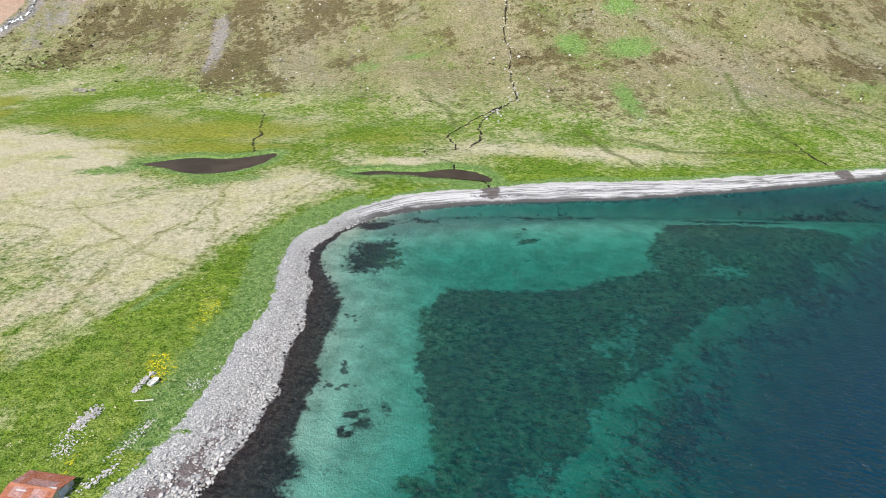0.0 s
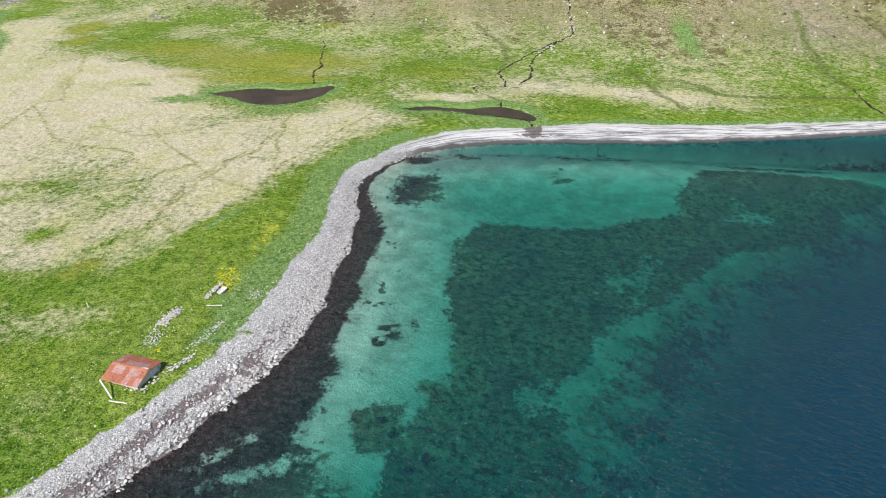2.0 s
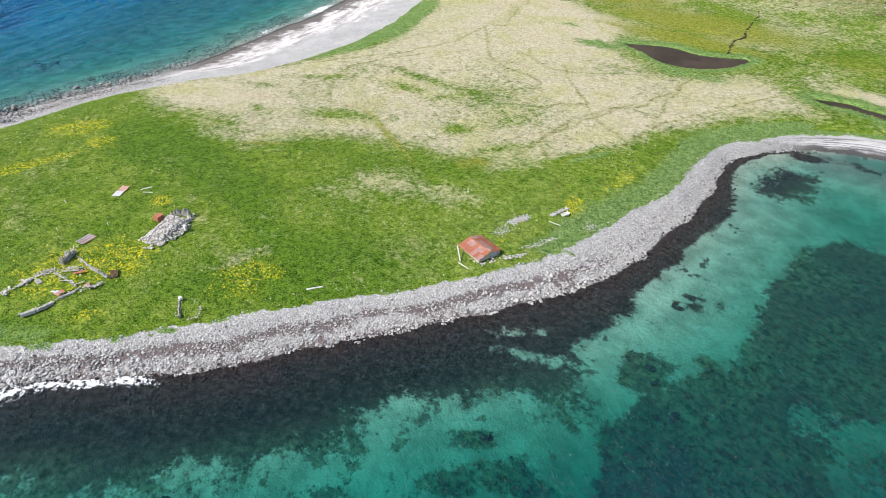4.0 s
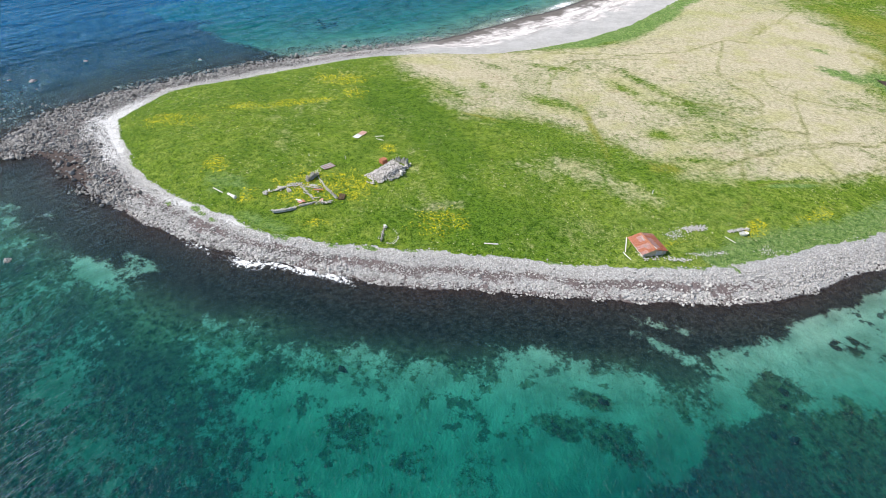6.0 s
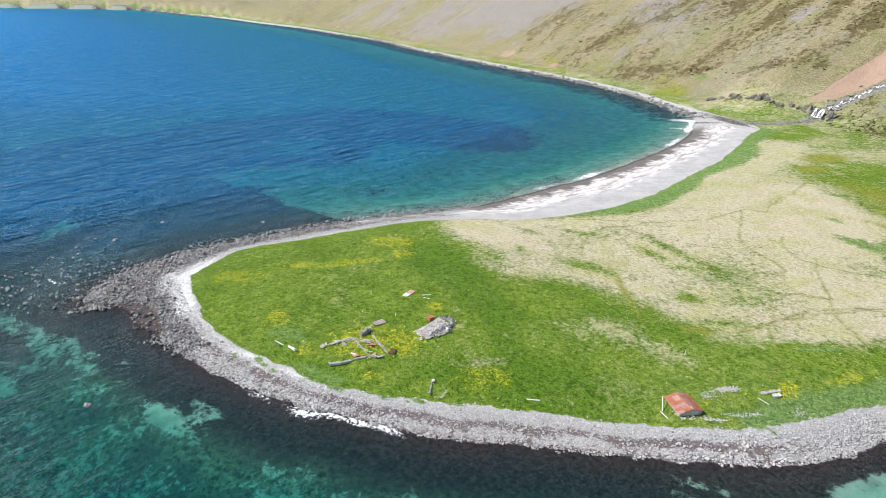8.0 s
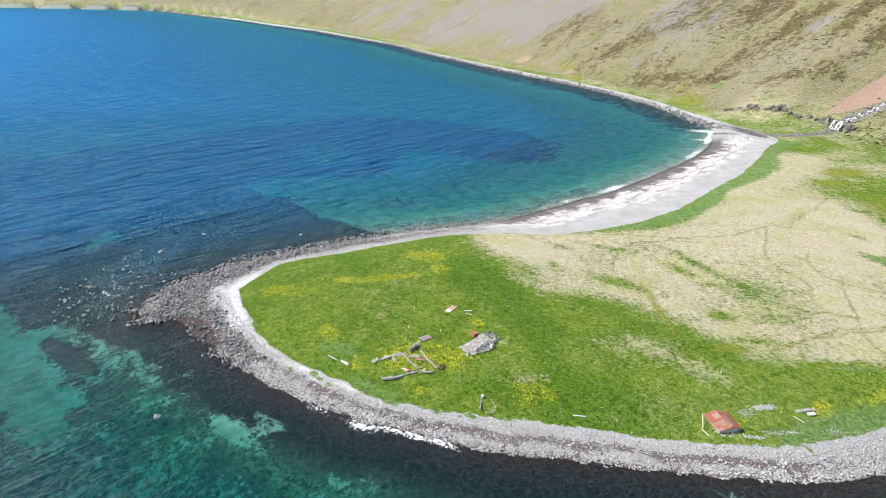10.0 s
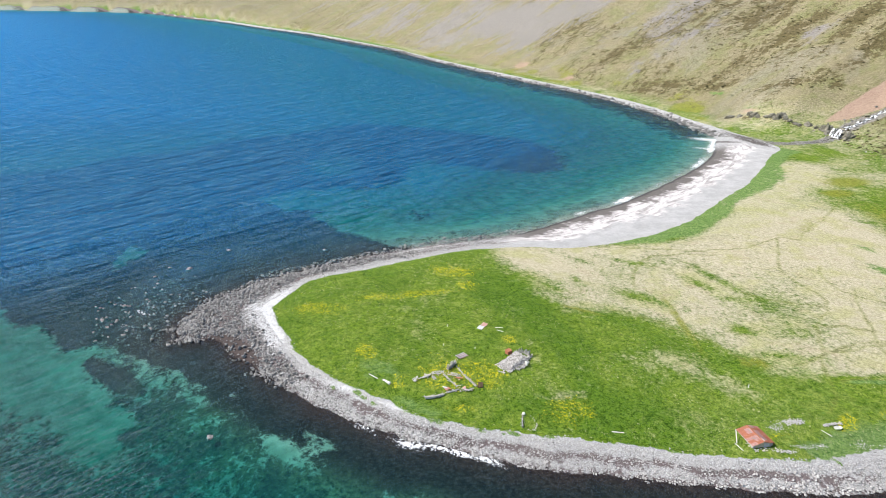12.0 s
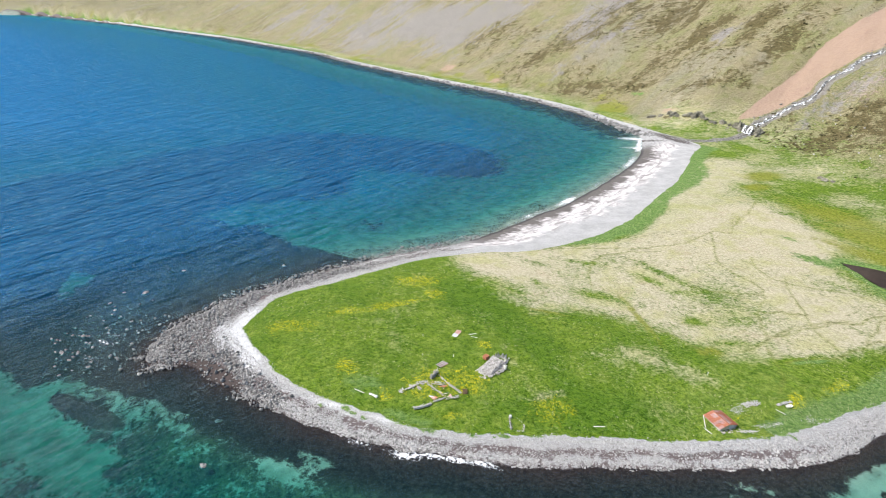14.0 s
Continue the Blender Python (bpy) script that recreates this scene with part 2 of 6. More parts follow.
def ground_material():
    m = Nodes("ground")
    tiny, fine, mid, wide = m.noise(0.26, 3, 0.75), m.noise(1.1, 6, 0.8), m.noise(3.0, 5, 0.7), m.noise(13, 5, 0.65)
    hill = m.noise(5, 7, 0.8)
    rill = m.noise(15, 7, 0.72, m.where(1, 0.16, 1, 12), 0.6)
    broad = m.noise(70, 6, 0.7, m.where(1, 0.35, 1, 10), 0.5)
    rill2 = m.noise(26, 7, 0.70, m.where(1, 0.12, 1, 8), 0.8)

    def uneven(name, amount, by):
        return m.math("ADD", m.attr(name), m.math("MULTIPLY", m.math("SUBTRACT", by, 0.5), amount))

    # short blades close by, tussocks over them
    grain = m.math("ADD", m.math("MULTIPLY", tiny, 0.55), m.math("MULTIPLY", fine, 0.45))

    def two(dark, light, a=0.41, b=0.59):
        return m.mix(m.ramp(grain, a, b), dark, light)

    # turf: fresh and dry grass in patches
    fresh = two((0.020, 0.062, 0.002), (0.205, 0.302, 0.028))
    fresh = m.mix(m.ramp(mid, 0.38, 0.68), fresh, two((0.055, 0.105, 0.006), (0.290, 0.360, 0.066)))
    deepg = two((0.012, 0.050, 0.002), (0.128, 0.228, 0.018))
    fresh = m.mix(m.ramp(m.noise(17, 4, 0.6, m.where(1, 1, 1), 0.8), 0.46, 0.60, 0.0, 0.5), fresh, deepg)
    fresh = m.mix(m.ramp(uneven("deep", 1.3, mid), 0.25, 0.85, 0.0, 0.75), fresh, deepg)
    dry = two((0.335, 0.300, 0.190), (0.610, 0.542, 0.390))
    dry = m.mix(m.ramp(wide, 0.45, 0.65), dry, two((0.280, 0.270, 0.125), (0.540, 0.500, 0.280)))
    dry = m.mix(m.ramp(m.noise(7, 5, 0.7), 0.54, 0.68, 0.0, 0.45), dry, two((0.30, 0.235, 0.150), (0.56, 0.46, 0.33)))
    tuft = m.math("MULTIPLY", m.math("SUBTRACT", fine, 0.5), 0.8)
    dryness = m.math("ADD", m.math("ADD", uneven("dry", 0.75, mid), m.math("MULTIPLY", m.math("SUBTRACT", wide, 0.5), 0.6)), tuft)
    grass = m.mix(m.ramp(dryness, 0.28, 0.74), fresh, dry)
    sward = two((0.11, 0.17, 0.018), (0.42, 0.47, 0.140), 0.40, 0.60)
    grass = m.mix(m.ramp(uneven("sward", 1.0, mid), 0.15, 1.1, 0.0, 0.85), grass, sward)
    # the hill: dry sward between tan and olive
    moor = two((0.092, 0.078, 0.038), (0.385, 0.325, 0.200), 0.42, 0.60)
    moor = m.mix(m.ramp(m.math("ADD", m.math("MULTIPLY", m.noise(32, 5, 0.7), 0.6), m.math("MULTIPLY", hill, 0.4)), 0.45, 0.58, 0.0, 0.8), moor, two((0.062, 0.074, 0.018), (0.255, 0.258, 0.095)))
    moor = m.mix(m.ramp(broad, 0.50, 0.62, 0.0, 0.5), moor, two((0.105, 0.098, 0.082), (0.345, 0.315, 0.255)))
    grass = m.mix(m.math("MULTIPLY", m.ramp(dryness, 0.16, 0.50), m.attr("hill")), grass, moor)
    olive = two((0.11, 0.13, 0.012), (0.30, 0.31, 0.045))
    grass = m.mix(m.ramp(uneven("olive", 1.2, mid), 0.35, 0.85, 0.0, 0.85), grass, olive)
    # brown heath, bare scree and red earth on the hill
    heath = two((0.036, 0.034, 0.014), (0.170, 0.130, 0.058))
    grass = m.mix(m.ramp(m.math("ADD", uneven("heath", 3.2, hill), m.math("MULTIPLY", m.math("MULTIPLY", m.math("SUBTRACT", rill, 0.46), 2.4), m.attr("hill"))), 0.44, 0.70, 0.0, 0.88), grass, heath)
    scree = two((0.12, 0.11, 0.10), (0.37, 0.34, 0.31))
    grass = m.mix(m.ramp(m.math("ADD", uneven("scree", 1.9, hill), m.math("MULTIPLY", m.math("MULTIPLY", m.math("SUBTRACT", rill2, 0.5), 3.2), m.attr("hill"))), 0.42, 0.85, 0.0, 0.9), grass, scree)
    red = two((0.25, 0.165, 0.12), (0.54, 0.375, 0.29), 0.33, 0.68)
    grass = m.mix(m.ramp(uneven("red", 1.6, hill), 0.40, 0.8, 0.0, 0.85), grass, red)
    # lush rims of beach and water
    lush = two((0.040, 0.105, 0.018), (0.230, 0.335, 0.100))
    lush = m.mix(m.ramp(m.noise(0.8, 4, 0.75), 0.56, 0.66, 0.0, 0.55), lush, (0.40, 0.42, 0.20))
    grass = m.mix(m.ramp(uneven("lush", 1.7, mid), 0.35, 0.9), grass, lush)
    # trodden tracks, damp gullies, ditches, and the shade of hill folds painted dark green
    grass = m.mix(m.ramp(uneven("gully_fold_shade", 3.0, fine), 2.2, 0.3, 0.0, 0.7), grass, two((0.035, 0.058, 0.008), (0.135, 0.165, 0.040)))
    grass = m.mix(m.ramp(uneven("track", 1.5, fine), 1.0, 0.3, 0.0, 0.34), grass, two((0.12, 0.15, 0.02), (0.30, 0.32, 0.08)))
    grass = m.mix(m.ramp(uneven("track", 1.3, fine), 0.42, 0.02, 0.0, 0.55), grass, (0.085, 0.095, 0.025))
    grass = m.mix(m.ramp(uneven("creek", 1.6, fine), 0.52, 0.26), grass, (0.022, 0.017, 0.012))
    blossom = m.math("MULTIPLY", m.math("GREATER_THAN", m.noise(0.45, 3, 0.7), 0.57), m.ramp(uneven("flower", 1.2, mid), 0.35, 0.6))
    grass = m.mix(blossom, grass, (0.62, 0.54, 0.010))
    # beach: shingle or sand
    pebble = m.node("SeparateColor", {0: m.cells(0.24, "F1", "Color")}).outputs[0]
    joint = m.ramp(m.cells(0.24, "DISTANCE_TO_EDGE"), 0.0, 0.16, 0.35, 1.0)
    grey = m.mix(joint, (0.15, 0.14, 0.13), m.mix(pebble, (0.36, 0.35, 0.34), (0.66, 0.65, 0.63)))
    # tide wrack, and the shade of gaps between stones painted into the ground
    grey = m.mix(m.ramp(uneven("wrack_gaps", 1.6, m.noise(1.8, 5, 0.75)), 0.42, 0.62, 0.0, 0.85), grey, m.mix(fine, (0.055, 0.036, 0.036), (0.19, 0.14, 0.135)))
    # tide lines run along the shore
    ashore = m.node("CombineXYZ", {0: m.math("MULTIPLY", m.attr("along"), 0.030), 1: m.math("MULTIPLY", m.attr("up"), 4.2), 2: 0.0}).outputs[0]
    tide = m.node("TexNoise", {"Vector": ashore, "Scale": 2.2, "Detail": 6.0, "Roughness": 0.72, "Distortion": 0.5}).outputs["Fac"]
    cusp = m.node("TexNoise", {"Vector": m.node("CombineXYZ", {0: m.math("MULTIPLY", m.attr("along"), 0.085), 1: m.attr("up"), 2: 3.0}).outputs[0], "Scale": 1.0, "Detail": 4.0, "Roughness": 0.65}).outputs["Fac"]
    sand = m.mix(m.ramp(tide, 0.40, 0.56), (0.155, 0.150, 0.148), (0.54, 0.525, 0.515))
    sand = m.mix(m.ramp(m.attr("up"), 0.72, 0.95, 0.0, 0.75), sand, two((0.36, 0.35, 0.34), (0.50, 0.485, 0.47)))
    flat = m.mix(m.ramp(m.noise(8, 6, 0.7), 0.35, 0.65), two((0.33, 0.322, 0.312), (0.45, 0.438, 0.422), 0.3, 0.7), two((0.42, 0.41, 0.40), (0.55, 0.535, 0.52), 0.3, 0.7))
    blown = m.mix(m.ramp(m.math("ADD", m.math("MULTIPLY", tide, 0.72), m.math("MULTIPLY", m.noise(2.6, 6, 0.75), 0.28)), 0.41, 0.56), (0.33, 0.305, 0.29), (0.74, 0.69, 0.665))
    reach = m.math("ADD", m.attr("up"), m.math("MULTIPLY", m.math("SUBTRACT", cusp, 0.5), 0.9))
    strand = m.mix(m.ramp(reach, 0.50, 0.66), blown, flat)
    strand = m.mix(m.ramp(m.math("ADD", reach, m.math("MULTIPLY", m.math("SUBTRACT", m.noise(3.0, 5, 0.7), 0.5), 0.35)), 0.30, 0.14), strand, m.mix(fine, (0.10, 0.088, 0.080), (0.21, 0.19, 0.175)))
    sand = m.mix(m.attr("north"), sand, strand)
    gravel = two((0.46, 0.455, 0.45), (0.80, 0.79, 0.78), 0.35, 0.65)
    damp = m.ramp(uneven("shore", 3.0, m.noise(5, 5, 0.65)), 2.2, 0.6)
    sand = m.mix(damp, sand, (0.085, 0.080, 0.078))
    beach = m.mix(m.attr("sand"), grey, sand)
    beach = m.mix(m.ramp(uneven("white", 1.6, mid), 0.35, 0.8), beach, gravel)
    beach = m.mix(m.ramp(uneven("brown", 1.1, m.noise(1.6, 5, 0.75)), 0.4, 0.6, 0.0, 0.85), beach, m.mix(fine, (0.030, 0.024, 0.022), (0.12, 0.095, 0.085)))
    beach = m.mix(m.ramp(uneven("clumps", 1.4, fine), 0.40, 0.62), beach, lush)
    edge = m.math("ADD", uneven("turf", 3.4, m.noise(2.2, 6, 0.75)), m.math("MULTIPLY", m.math("SUBTRACT", m.noise(6, 3, 0.6), 0.5), 1.6))
    land = m.mix(m.ramp(edge, -0.15, 0.15), beach, grass)
    # sea floor: pale sand, dark weed on stones
    ripple = m.noise(5, 6, 0.65)
    floor = m.mix(m.ramp(ripple, 0.3, 0.7), (0.22, 0.265, 0.205), (0.42, 0.45, 0.365))
    floor = m.mix(m.ramp(uneven("bar", 0.9, m.noise(2.2, 6, 0.75)), 0.30, 1.1, 0.0, 0.55), floor, (0.52, 0.54, 0.44))
    floor = m.mix(m.ramp(uneven("silt", 0.9, m.noise(6, 5, 0.7, None, 1.0)), 0.2, 0.9, 0.0, 0.8), floor, m.mix(ripple, (0.11, 0.115, 0.105), (0.27, 0.27, 0.24)))
    cobble = m.ramp(m.cells(0.7, "F1", "Distance"), 0.15, 0.75)
    weed = m.mix(m.math("MULTIPLY", cobble, 0.55), m.mix(m.ramp(fine, 0.3, 0.7), (0.016, 0.011, 0.012), (0.085, 0.066, 0.058)), (0.012, 0.008, 0.009))
    kelp = m.mix(m.ramp(m.noise(1.3, 6, 0.8), 0.36, 0.64), (0.036, 0.046, 0.032), (0.205, 0.215, 0.128))
    kelp = m.mix(m.ramp(m.noise(11, 4, 0.65), 0.42, 0.62, 0.0, 0.7), kelp, m.mix(m.noise(1.3, 6, 0.8), (0.030, 0.036, 0.034), (0.12, 0.12, 0.095)))
    weed = m.mix(m.math("MULTIPLY", m.ramp(m.attr("shore"), -10, -22), m.math("SUBTRACT", 1.0, m.attr("north"))), weed, kelp)
    floor = m.mix(m.math("MULTIPLY", m.attr("north"), 0.7), floor, m.mix(m.ramp(ripple, 0.3, 0.7), (0.15, 0.18, 0.15), (0.33, 0.36, 0.31)))
    tangle = m.math("ADD", uneven("weed", 1.7, m.noise(9, 8, 0.75)), m.math("MULTIPLY", m.math("SUBTRACT", m.noise(1.6, 6, 0.8), 0.5), 1.5))
    floor = m.mix(m.ramp(tangle, 0.36, 0.68), floor, weed)
    clump = m.math("ADD", m.math("MULTIPLY", m.noise(3.4, 4, 0.65), 1.0), m.math("MULTIPLY", m.attr("clump"), 0.22))
    floor = m.mix(m.ramp(clump, 0.66, 0.74, 0.0, 0.85), floor, weed)
    cover = m.mix(m.ramp(uneven("shore", 2.2, fine), -0.35, 0.05), floor, land)
    height = m.math("ADD", m.math("ADD", m.math("MULTIPLY", tiny, 0.20), m.math("MULTIPLY", fine, 0.45)), m.math("MULTIPLY", mid, 0.7))
    return m.surface(cover, 0.95, m.bump(height, 0.75, 0.95), 0, 0.1)


def water_material():
    m = Nodes("sea_water")
    d = m.math("MAXIMUM", m.attr("depth"), 0.0)
    tint = m.node("CombineColor", {0: m.math("POWER", 0.56, d), 1: m.math("POWER", 0.938, d), 2: m.math("POWER", 0.905, d)}).outputs[0]
    clear = m.node("BsdfTransparent", {0: tint})
    blue = m.mix(m.attr("open"), (0.003, 0.036, 0.068), (0.004, 0.185, 0.460))
    murk = m.math("SUBTRACT", 1.0, m.math("POWER", 0.90, d))

    def waves(turn, small):
        """Wind waves: their crests lie across the wind; small: how much of them is fine ripple."""
        swell = m.noise(1.5, 3, 0.55, m.where(0.34, 1, 1, turn), 0.3)
        chop = m.noise(0.62, 3, 0.6, m.where(0.42, 1, 1, turn + 10), 0.25)
        roll = m.noise(3.3, 2, 0.5, m.where(0.24, 1, 1, turn - 3), 0.4)
        return m.math("ADD", m.math("ADD", m.math("MULTIPLY", swell, 0.7 * (1 - 0.5 * small)), m.math("MULTIPLY", chop, 0.35 + 0.35 * small)), m.math("MULTIPLY", roll, 1.15 * (1 - small)))

    lee = m.attr("lee")
    far = m.math("MULTIPLY", m.math("ADD", m.noise(4.2, 4, 0.6, m.where(0.22, 1, 1, 108), 0.4), m.math("MULTIPLY", m.noise(13, 4, 0.6, m.where(0.25, 1, 1, 112), 0.4), 1.9)), m.math("MULTIPLY", m.attr("open"), 4.0))
    sea = m.math("ADD", m.math("MULTIPLY", m.math("ADD", waves(114, 0.15), far), m.math("SUBTRACT", m.math("SUBTRACT", 1.0, lee), m.attr("calm"))), m.math("MULTIPLY", waves(-31, 0.85), m.math("MULTIPLY", m.math("ADD", lee, m.math("MULTIPLY", m.attr("calm"), 0.6)), 0.62)))
    n = m.bump(sea, 1.7, 1.0)
    body = m.node("BsdfDiffuse", {0: blue, "Normal": n})
    under = m.node("MixShader", {0: murk, 1: clear.outputs[0], 2: body.outputs[0]})
    gloss = m.node("BsdfGlossy", {0: m.mix(m.attr("open"), (0.90, 0.93, 0.98), (0.74, 0.92, 1.0)), "Roughness": 0.24, "Normal": n})
    fres = m.node("Fresnel", {"IOR": 1.33, "Normal": n})
    top = m.node("MixShader", {0: m.math("MULTIPLY", fres.outputs[0], m.math("ADD", 0.42, m.math("MULTIPLY", m.attr("open"), 0.2))), 1: under.outputs[0], 2: gloss.outputs[0]})
    foam = m.node("BsdfDiffuse", {0: (0.85, 0.87, 0.88)})
    froth = m.ramp(m.math("ADD", m.attr("foam"), m.math("MULTIPLY", m.math("SUBTRACT", m.noise(0.9, 6, 0.85), 0.5), 3.4)), 0.66, 0.95)
    end = m.node("MixShader", {0: froth, 1: top.outputs[0], 2: foam.outputs[0]})
    m.tree.links.new(end.outputs[0], m.out.inputs[0])
    return m.material


ground_mat, water_mat = ground_material(), water_material()


# ---- ground and sea ----
def blobs(x, y, spots, power=2):
    """Soft patches: (x, y, half length, half width, turn in degrees, weight)."""
    out = np.zeros(x.shape)
    for px, py, a, b, turn, w in spots:
        c, s = math.cos(radians(turn)), math.sin(radians(turn))
        u, v = ((x - px) * c + (y - py) * s) / a, (-(x - px) * s + (y - py) * c) / b
        out = np.maximum(out, w * np.exp(-(u * u + v * v) ** (power / 2) * 0.7))
    return out


def area(x, y, pts, soft):
    """1 within a rounded outline, fading to 0 across its edge."""
    loop = smooth(pts + pts[:1])
    return step(-soft, soft, signed(x, y, loop, loop))


def lines(x, y, many):
    """Distance to the nearest of several lines, told only close by."""
    out = np.full(x.shape, 9.0)
    for pts in many:
        line = smooth(pts)
        k = (x > line[:, 0].min() - 9) & (x < line[:, 0].max() + 9) & (y > line[:, 1].min() - 9) & (y < line[:, 1].max() + 9)
        out[k] = np.minimum(out[k], near(x[k] + 1.6 * fbm(x[k], y[k], 7, 3, 51), y[k] + 1.6 * fbm(x[k], y[k], 7, 3, 52), line))
    return out


TRACKS = [[(-162, 79), (-147, 105), (-138, 122), (-134, 141), (-137, 161), (-133, 167), (-140, 182), (-159, 225), (-168, 236), (-194, 275), (-219, 325)],
          [(-137, 161), (-114, 136), (-101, 131), (-91, 129.5), (-85, 125), (-79, 112), (-69.6, 102), (-61.6, 93.6), (-57, 88.5), (-49.3, 83), (-46, 76)],
          [(-65, 85), (-64.6, 92), (-65.6, 100), (-65.4, 112), (-62.7, 124.5), (-58.2, 131), (-56, 146), (-57.5, 154)], [(-65.6, 100), (-62.5, 116), (-60, 132)],
          [(-51, 112), (-58.5, 114.5), (-78, 131), (-92, 146)], [(-54.2, 90.3), (-52.6, 97.7)], [(-48.4, 122.7), (-53, 135.5), (-55, 145.6), (-57, 160)],
          [(-54, 92), (-50, 104), (-48, 112), (-48.4, 122.7), (-45, 134), (-41.7, 143), (-33, 163)], [(-132, 124), (-141, 100), (-130, 84), (-120, 76)],
          [(-110, 150), (-96, 140), (-84, 143), (-70, 152), (-56, 156)], [(-85, 125), (-96, 112), (-104, 108)], [(-77.6, 112), (-74, 118), (-69, 124)],
          [(-110, 59), (-99.5, 66), (-86.4, 72.4), (-75.6, 75.2), (-69, 77)]]
CREEKS = [[(-71, 247), (-67, 229), (-63, 213), (-62, 202), (-59, 189)],
          [(32, 346), (31, 331), (29, 317), (31, 298), (29, 285), (29, 266), (30, 253), (26, 247), (19, 236), (14, 223), (12, 204), (9, 193)],
          [(26, 247), (21, 241), (10, 226), (2, 208), (4, 197), (4, 191)], [(8, 191), (-5, 191), (-4, 185), (1, 180), (3, 174), (3, 171)],
          [(113, 197), (112, 188), (113, 177)], [(10, 164), (12, 160), (12.5, 157)]]
# gullies, and folds at the hill foot whose shade is put into the colour
GULLIES_AND_FOLDS = [[(116, 262), (110.6, 228.5), (110.6, 209.6), (113, 197)], [(47, 214), (52, 188), (57, 175)], [(55, 202), (64, 201), (72, 188), (95, 189), (111, 188)], [(-10, 262), (2, 240), (4, 222)], [(140, 260), (150, 232), (160, 210)]]
xs = axis(-215, 125, 0.75, 330, 90, 6800)
ys = axis(-85, 205, 0.75, 50, 240, 5200)
gx, gy = np.meshgrid(xs, ys)
ground = fields(gx, gy)
shore, turfd, rise_from = ground["shore"], ground["turf"], ground["foot"]
v = {"shore": np.clip(shore, -60, 60), "turf": np.clip(turfd, -60, 60)}
# dry meadow behind the green home field
MEADOW = [(-176, 50), (-155, 47), (-143.7, 53.6), (-130, 44), (-114, 45.5), (-110, 59), (-99.5, 66), (-86.4, 72.4), (-75.6, 75), (-69, 77), (-62.8, 76), (-57, 84), (-51, 94), (-48, 103),
          (-45, 118), (-43, 130), (-36, 141), (-27, 150), (-20, 158), (-40, 170), (-60, 160), (-90, 168), (-107, 196), (-150, 205), (-165, 165), (-152, 120), (-162, 85)]
slope = step(-5, 30, rise_from)
v["dry"] = -0.07 + 0.20 * step(-75, 0, gy - gx * 0.2 - 40) + 0.52 * area(gx, gy, MEADOW, 9) + 0.30 * fbm(gx, gy, 26, 5, 41) + 0.24 * step(150, 185, gy)
v["dry"] += blobs(gx, gy, [(-118, -4, 9, 4, 20, .15), (-75, 22, 8, 2, 80, .25), (-79, 52, 12, 7, 40, .22), (-137, 11, 12, 3, 80, .12), (-60, 65, 8, 5, 30, .22), (-54, 46, 8, 4, 60, .18), (-150, 55, 12, 8, 30, .3),
                           (-195, 230, 14, 40, 30, .45), (-178, 190, 14, 30, 20, .45), (30, 190, 30, 6, -10, .35), (-14, 178, 9, 4, 0, .4)])
v["sward"] = 0.45 * blobs(gx, gy, [(-180, 205, 26, 44, 32, 1), (-165, 170, 14, 40, 25, 1), (-205, 250, 14, 34, 40, 1)]) + 0.85 * step(-95, -50, gx) * 0.5 * step(10, 50, gy) * step(110, 80, gy)
v["dry"] += 0.10 * v["sward"]
v["dry"] = np.where(rise_from > -8, np.maximum(v["dry"], 0.42 + 0.12 * step(10, 90, rise_from) + 0.2 * fbm(gx, gy, 35, 3, 43)), v["dry"])
v["dry"] += (0.15 * step(-230, -330, gx) + 0.22 * step(-420, -620, gx)) * slope
v["dry"] -= 0.28 * blobs(gx, gy, [(-115, 108, 12, 2, 0, 1), (-100, 104, 10, 2, 60, .6), (-140, 88, 9, 2, 40, .8), (-148, 72, 6, 2, 20, .8), (-82, 90, 10, 3, 70, .5), (-78, 155, 12, 3, 10, .6)])
v["dry"] -= 0.5 * blobs(gx, gy, [(-112.6, 73.6, 9, 3, 30, .8), (-114.6, 99, 7, 2, 10, .6), (-132.7, 61, 4, 2, 0, .7), (-128.7, 50.6, 6, 4, 0, .5), (-84.6, 87, 2.5, 2, 0, .8), (-68.5, 88, 6, 2, 60, .6), (-53, 95, 5, 1.1, 75, 1)])
v["dry"] += blobs(gx, gy, [(-76, 19.5, 4, 3, 40, .07), (-71.5, 45, 9, 5, 30, .1), (-79.4, 47.7, 9, 5, 30, .08), (-77, 57.6, 8, 4, 20, .2), (-68, 60, 8, 6, 0, .2)])
v["deep"] = np.clip(area(gx, gy, [(-153, 30), (-138, 42), (-122, 42), (-107, 40), (-93, 41), (-80, 33), (-64, 34), (-58, 42), (-50, 40), (-56, 26), (-66, 14), (-80, 4), (-78, 24), (-100, 28), (-120, 25), (-135, 20)], 6) + blobs(gx, gy, [(-104, 56, 16, 4, 25, .7), (-74, 70, 14, 3, -5, .6), (-56, 40, 9, 12, -25, .8), (-52, 58, 5, 12, -20, .7), (-62, 60, 12, 4, 40, .5), (-104, -19, 9, 5, 20, .6)]), 0, 1)
v["hill"] = 0.85 * np.maximum(step(5, 60, rise_from), step(0, 14, rise_from) * step(-310, -350, gx))
v["gully_fold_shade"] = lines(gx, gy, GULLIES_AND_FOLDS)
